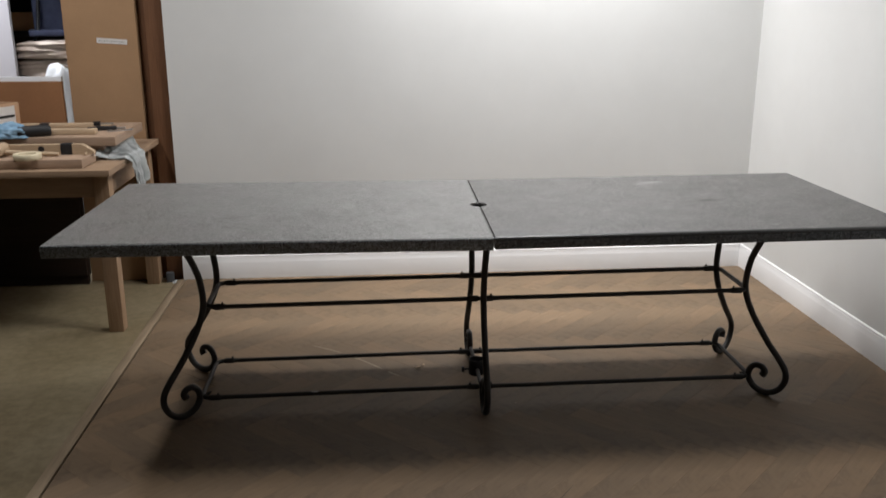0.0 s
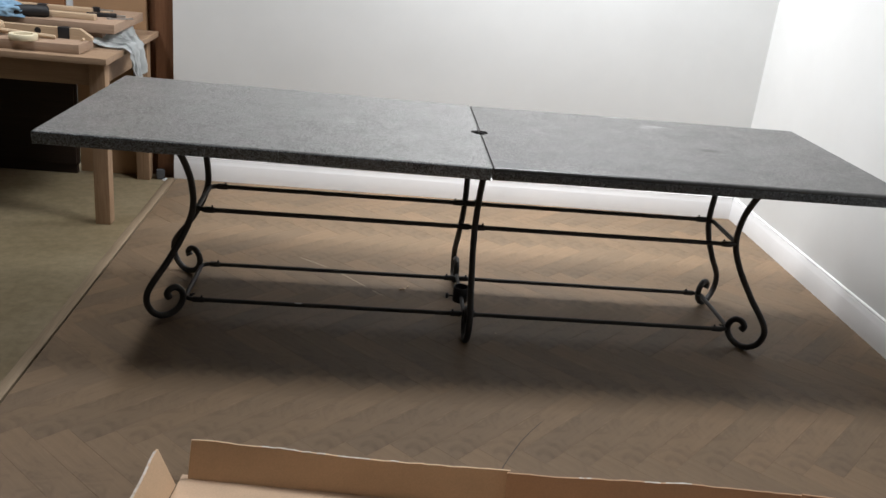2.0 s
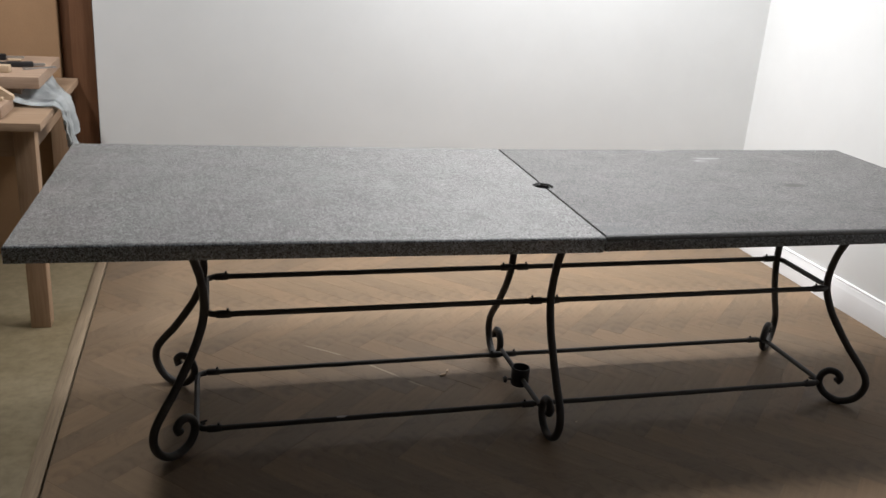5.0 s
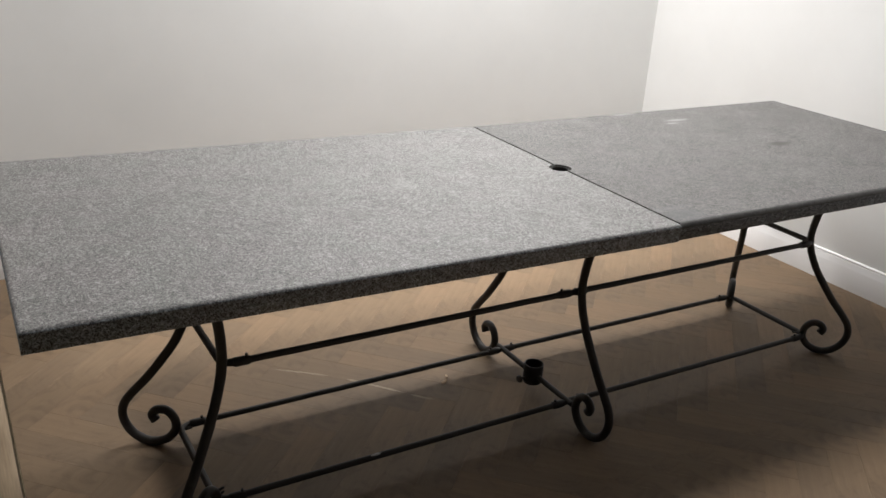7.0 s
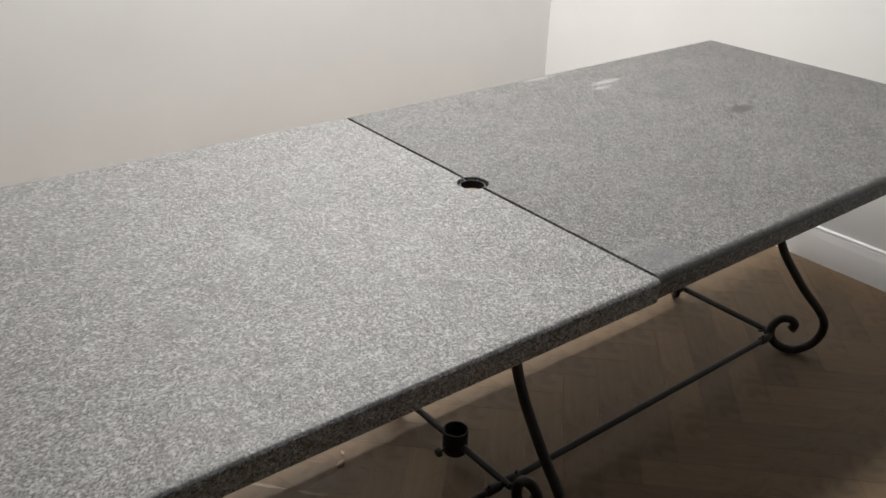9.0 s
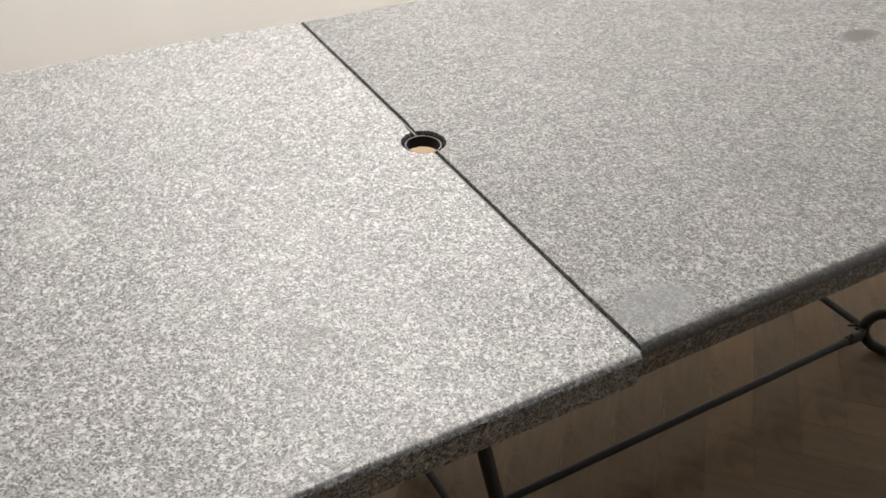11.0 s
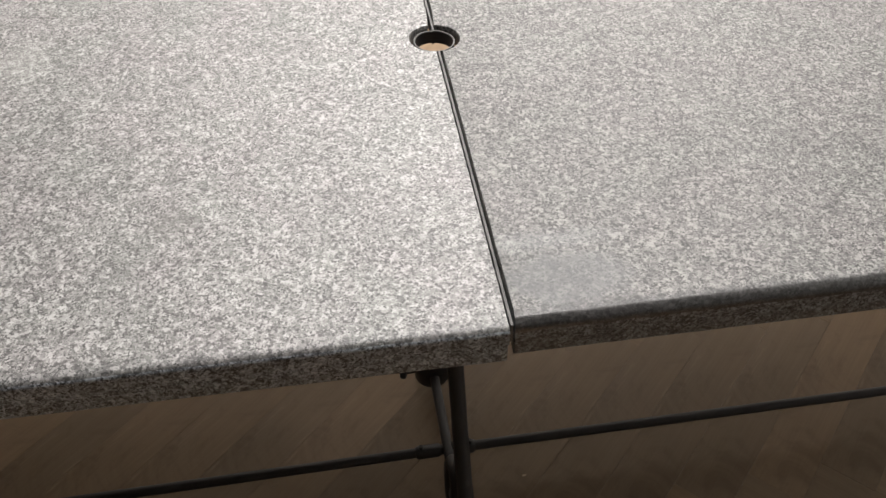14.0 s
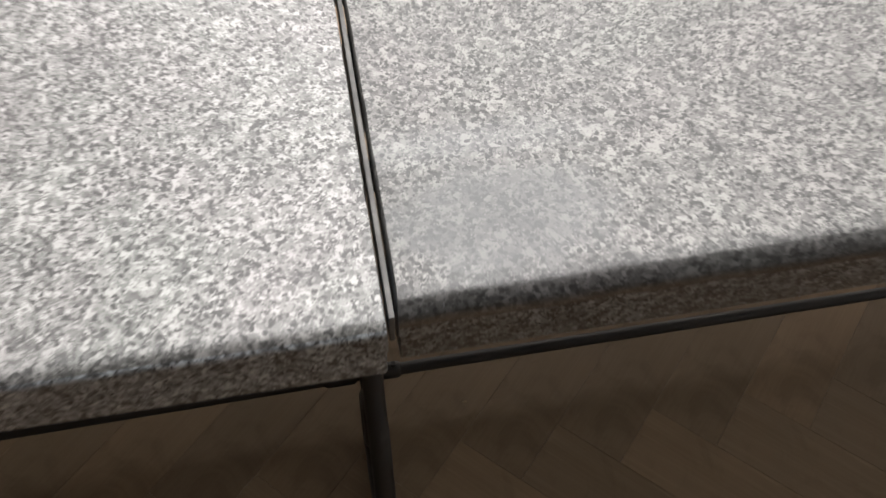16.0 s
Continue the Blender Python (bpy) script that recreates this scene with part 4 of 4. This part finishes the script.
def clip_plan(pts, x0, x1, y0, y1):
    for axis, limit, keep in ((0, x0, 1), (0, x1, -1), (1, y0, 1), (1, y1, -1)):
        out = []
        for a, b in zip(pts, pts[1:] + pts[:1]):
            da, db = keep * (a[axis] - limit), keep * (b[axis] - limit)
            if da >= 0:
                out.append(a)
            if (da >= 0) != (db >= 0):
                k = da / (da - db)
                out.append(tuple(p + (q - p) * k for p, q in zip(a, b)))
        pts = out
        if not pts:
            return []
    return pts


def plank_mesh(pts):
    return mesh_of(prism(pts, -0.004, 0.0, rings=[(0.0, -0.0004), (0.0005, 0.0)]), "plank", PARQUET)


GAP = 0.0001
full = [(GAP, GAP), (PLANK_L - GAP, GAP), (PLANK_L - GAP, PLANK_W - GAP), (GAP, PLANK_W - GAP)]
whole = plank_mesh(full)
TURN_ANGLE = 45
origin = Vector((0.582, -0.327))
turn = Matrix.Rotation(radians(TURN_ANGLE), 2)
NEAR_Y = -2.1
behind = bmesh.new()
for k in range(-32, 33):
    for m in range(-7, 5):
        for upright in (False, True):
            if upright:
                corner, spin = Vector((k * PLANK_W + m * PLANK_L, (1 - k) * PLANK_W + (m - 1) * PLANK_L)), TURN_ANGLE + 90
            else:
                corner, spin = Vector((k * PLANK_W + m * PLANK_L, m * PLANK_L - k * PLANK_W)), TURN_ANGLE
            place = turn @ corner + origin
            m4 = pose(place.x, place.y, 0, 0, 0, spin)
            world_pts = [tuple((m4 @ Vector((*p, 0)))[:2]) for p in full]
            cut = clip_plan(world_pts, FLOOR_X0, FLOOR_X1, FLOOR_Y0, FLOOR_Y1)
            if len(cut) < 3:
                continue
            area = abs(sum(a[0] * b[1] - b[0] * a[1] for a, b in zip(cut, cut[1:] + cut[:1]))) / 2
            if area < 0.0001:
                continue
            inside = all(FLOOR_X0 <= x <= FLOOR_X1 and FLOOR_Y0 <= y <= FLOOR_Y1 for x, y in world_pts)
            if place.y < NEAR_Y:
                prism(cut, -0.004, 0.0, behind, [(0.0, -0.0004), (0.0005, 0.0)])
                continue
            if inside:
                me = whole
            else:
                inv = m4.inverted()
                me = plank_mesh([tuple((inv @ Vector((*p, 0)))[:2]) for p in cut])
            plank = new("plank", me)
            plank.parent = floor
            plank.matrix_basis = m4
tagged(part("plank_field", behind, PARQUET, floor, "", 0), kind="stuff")
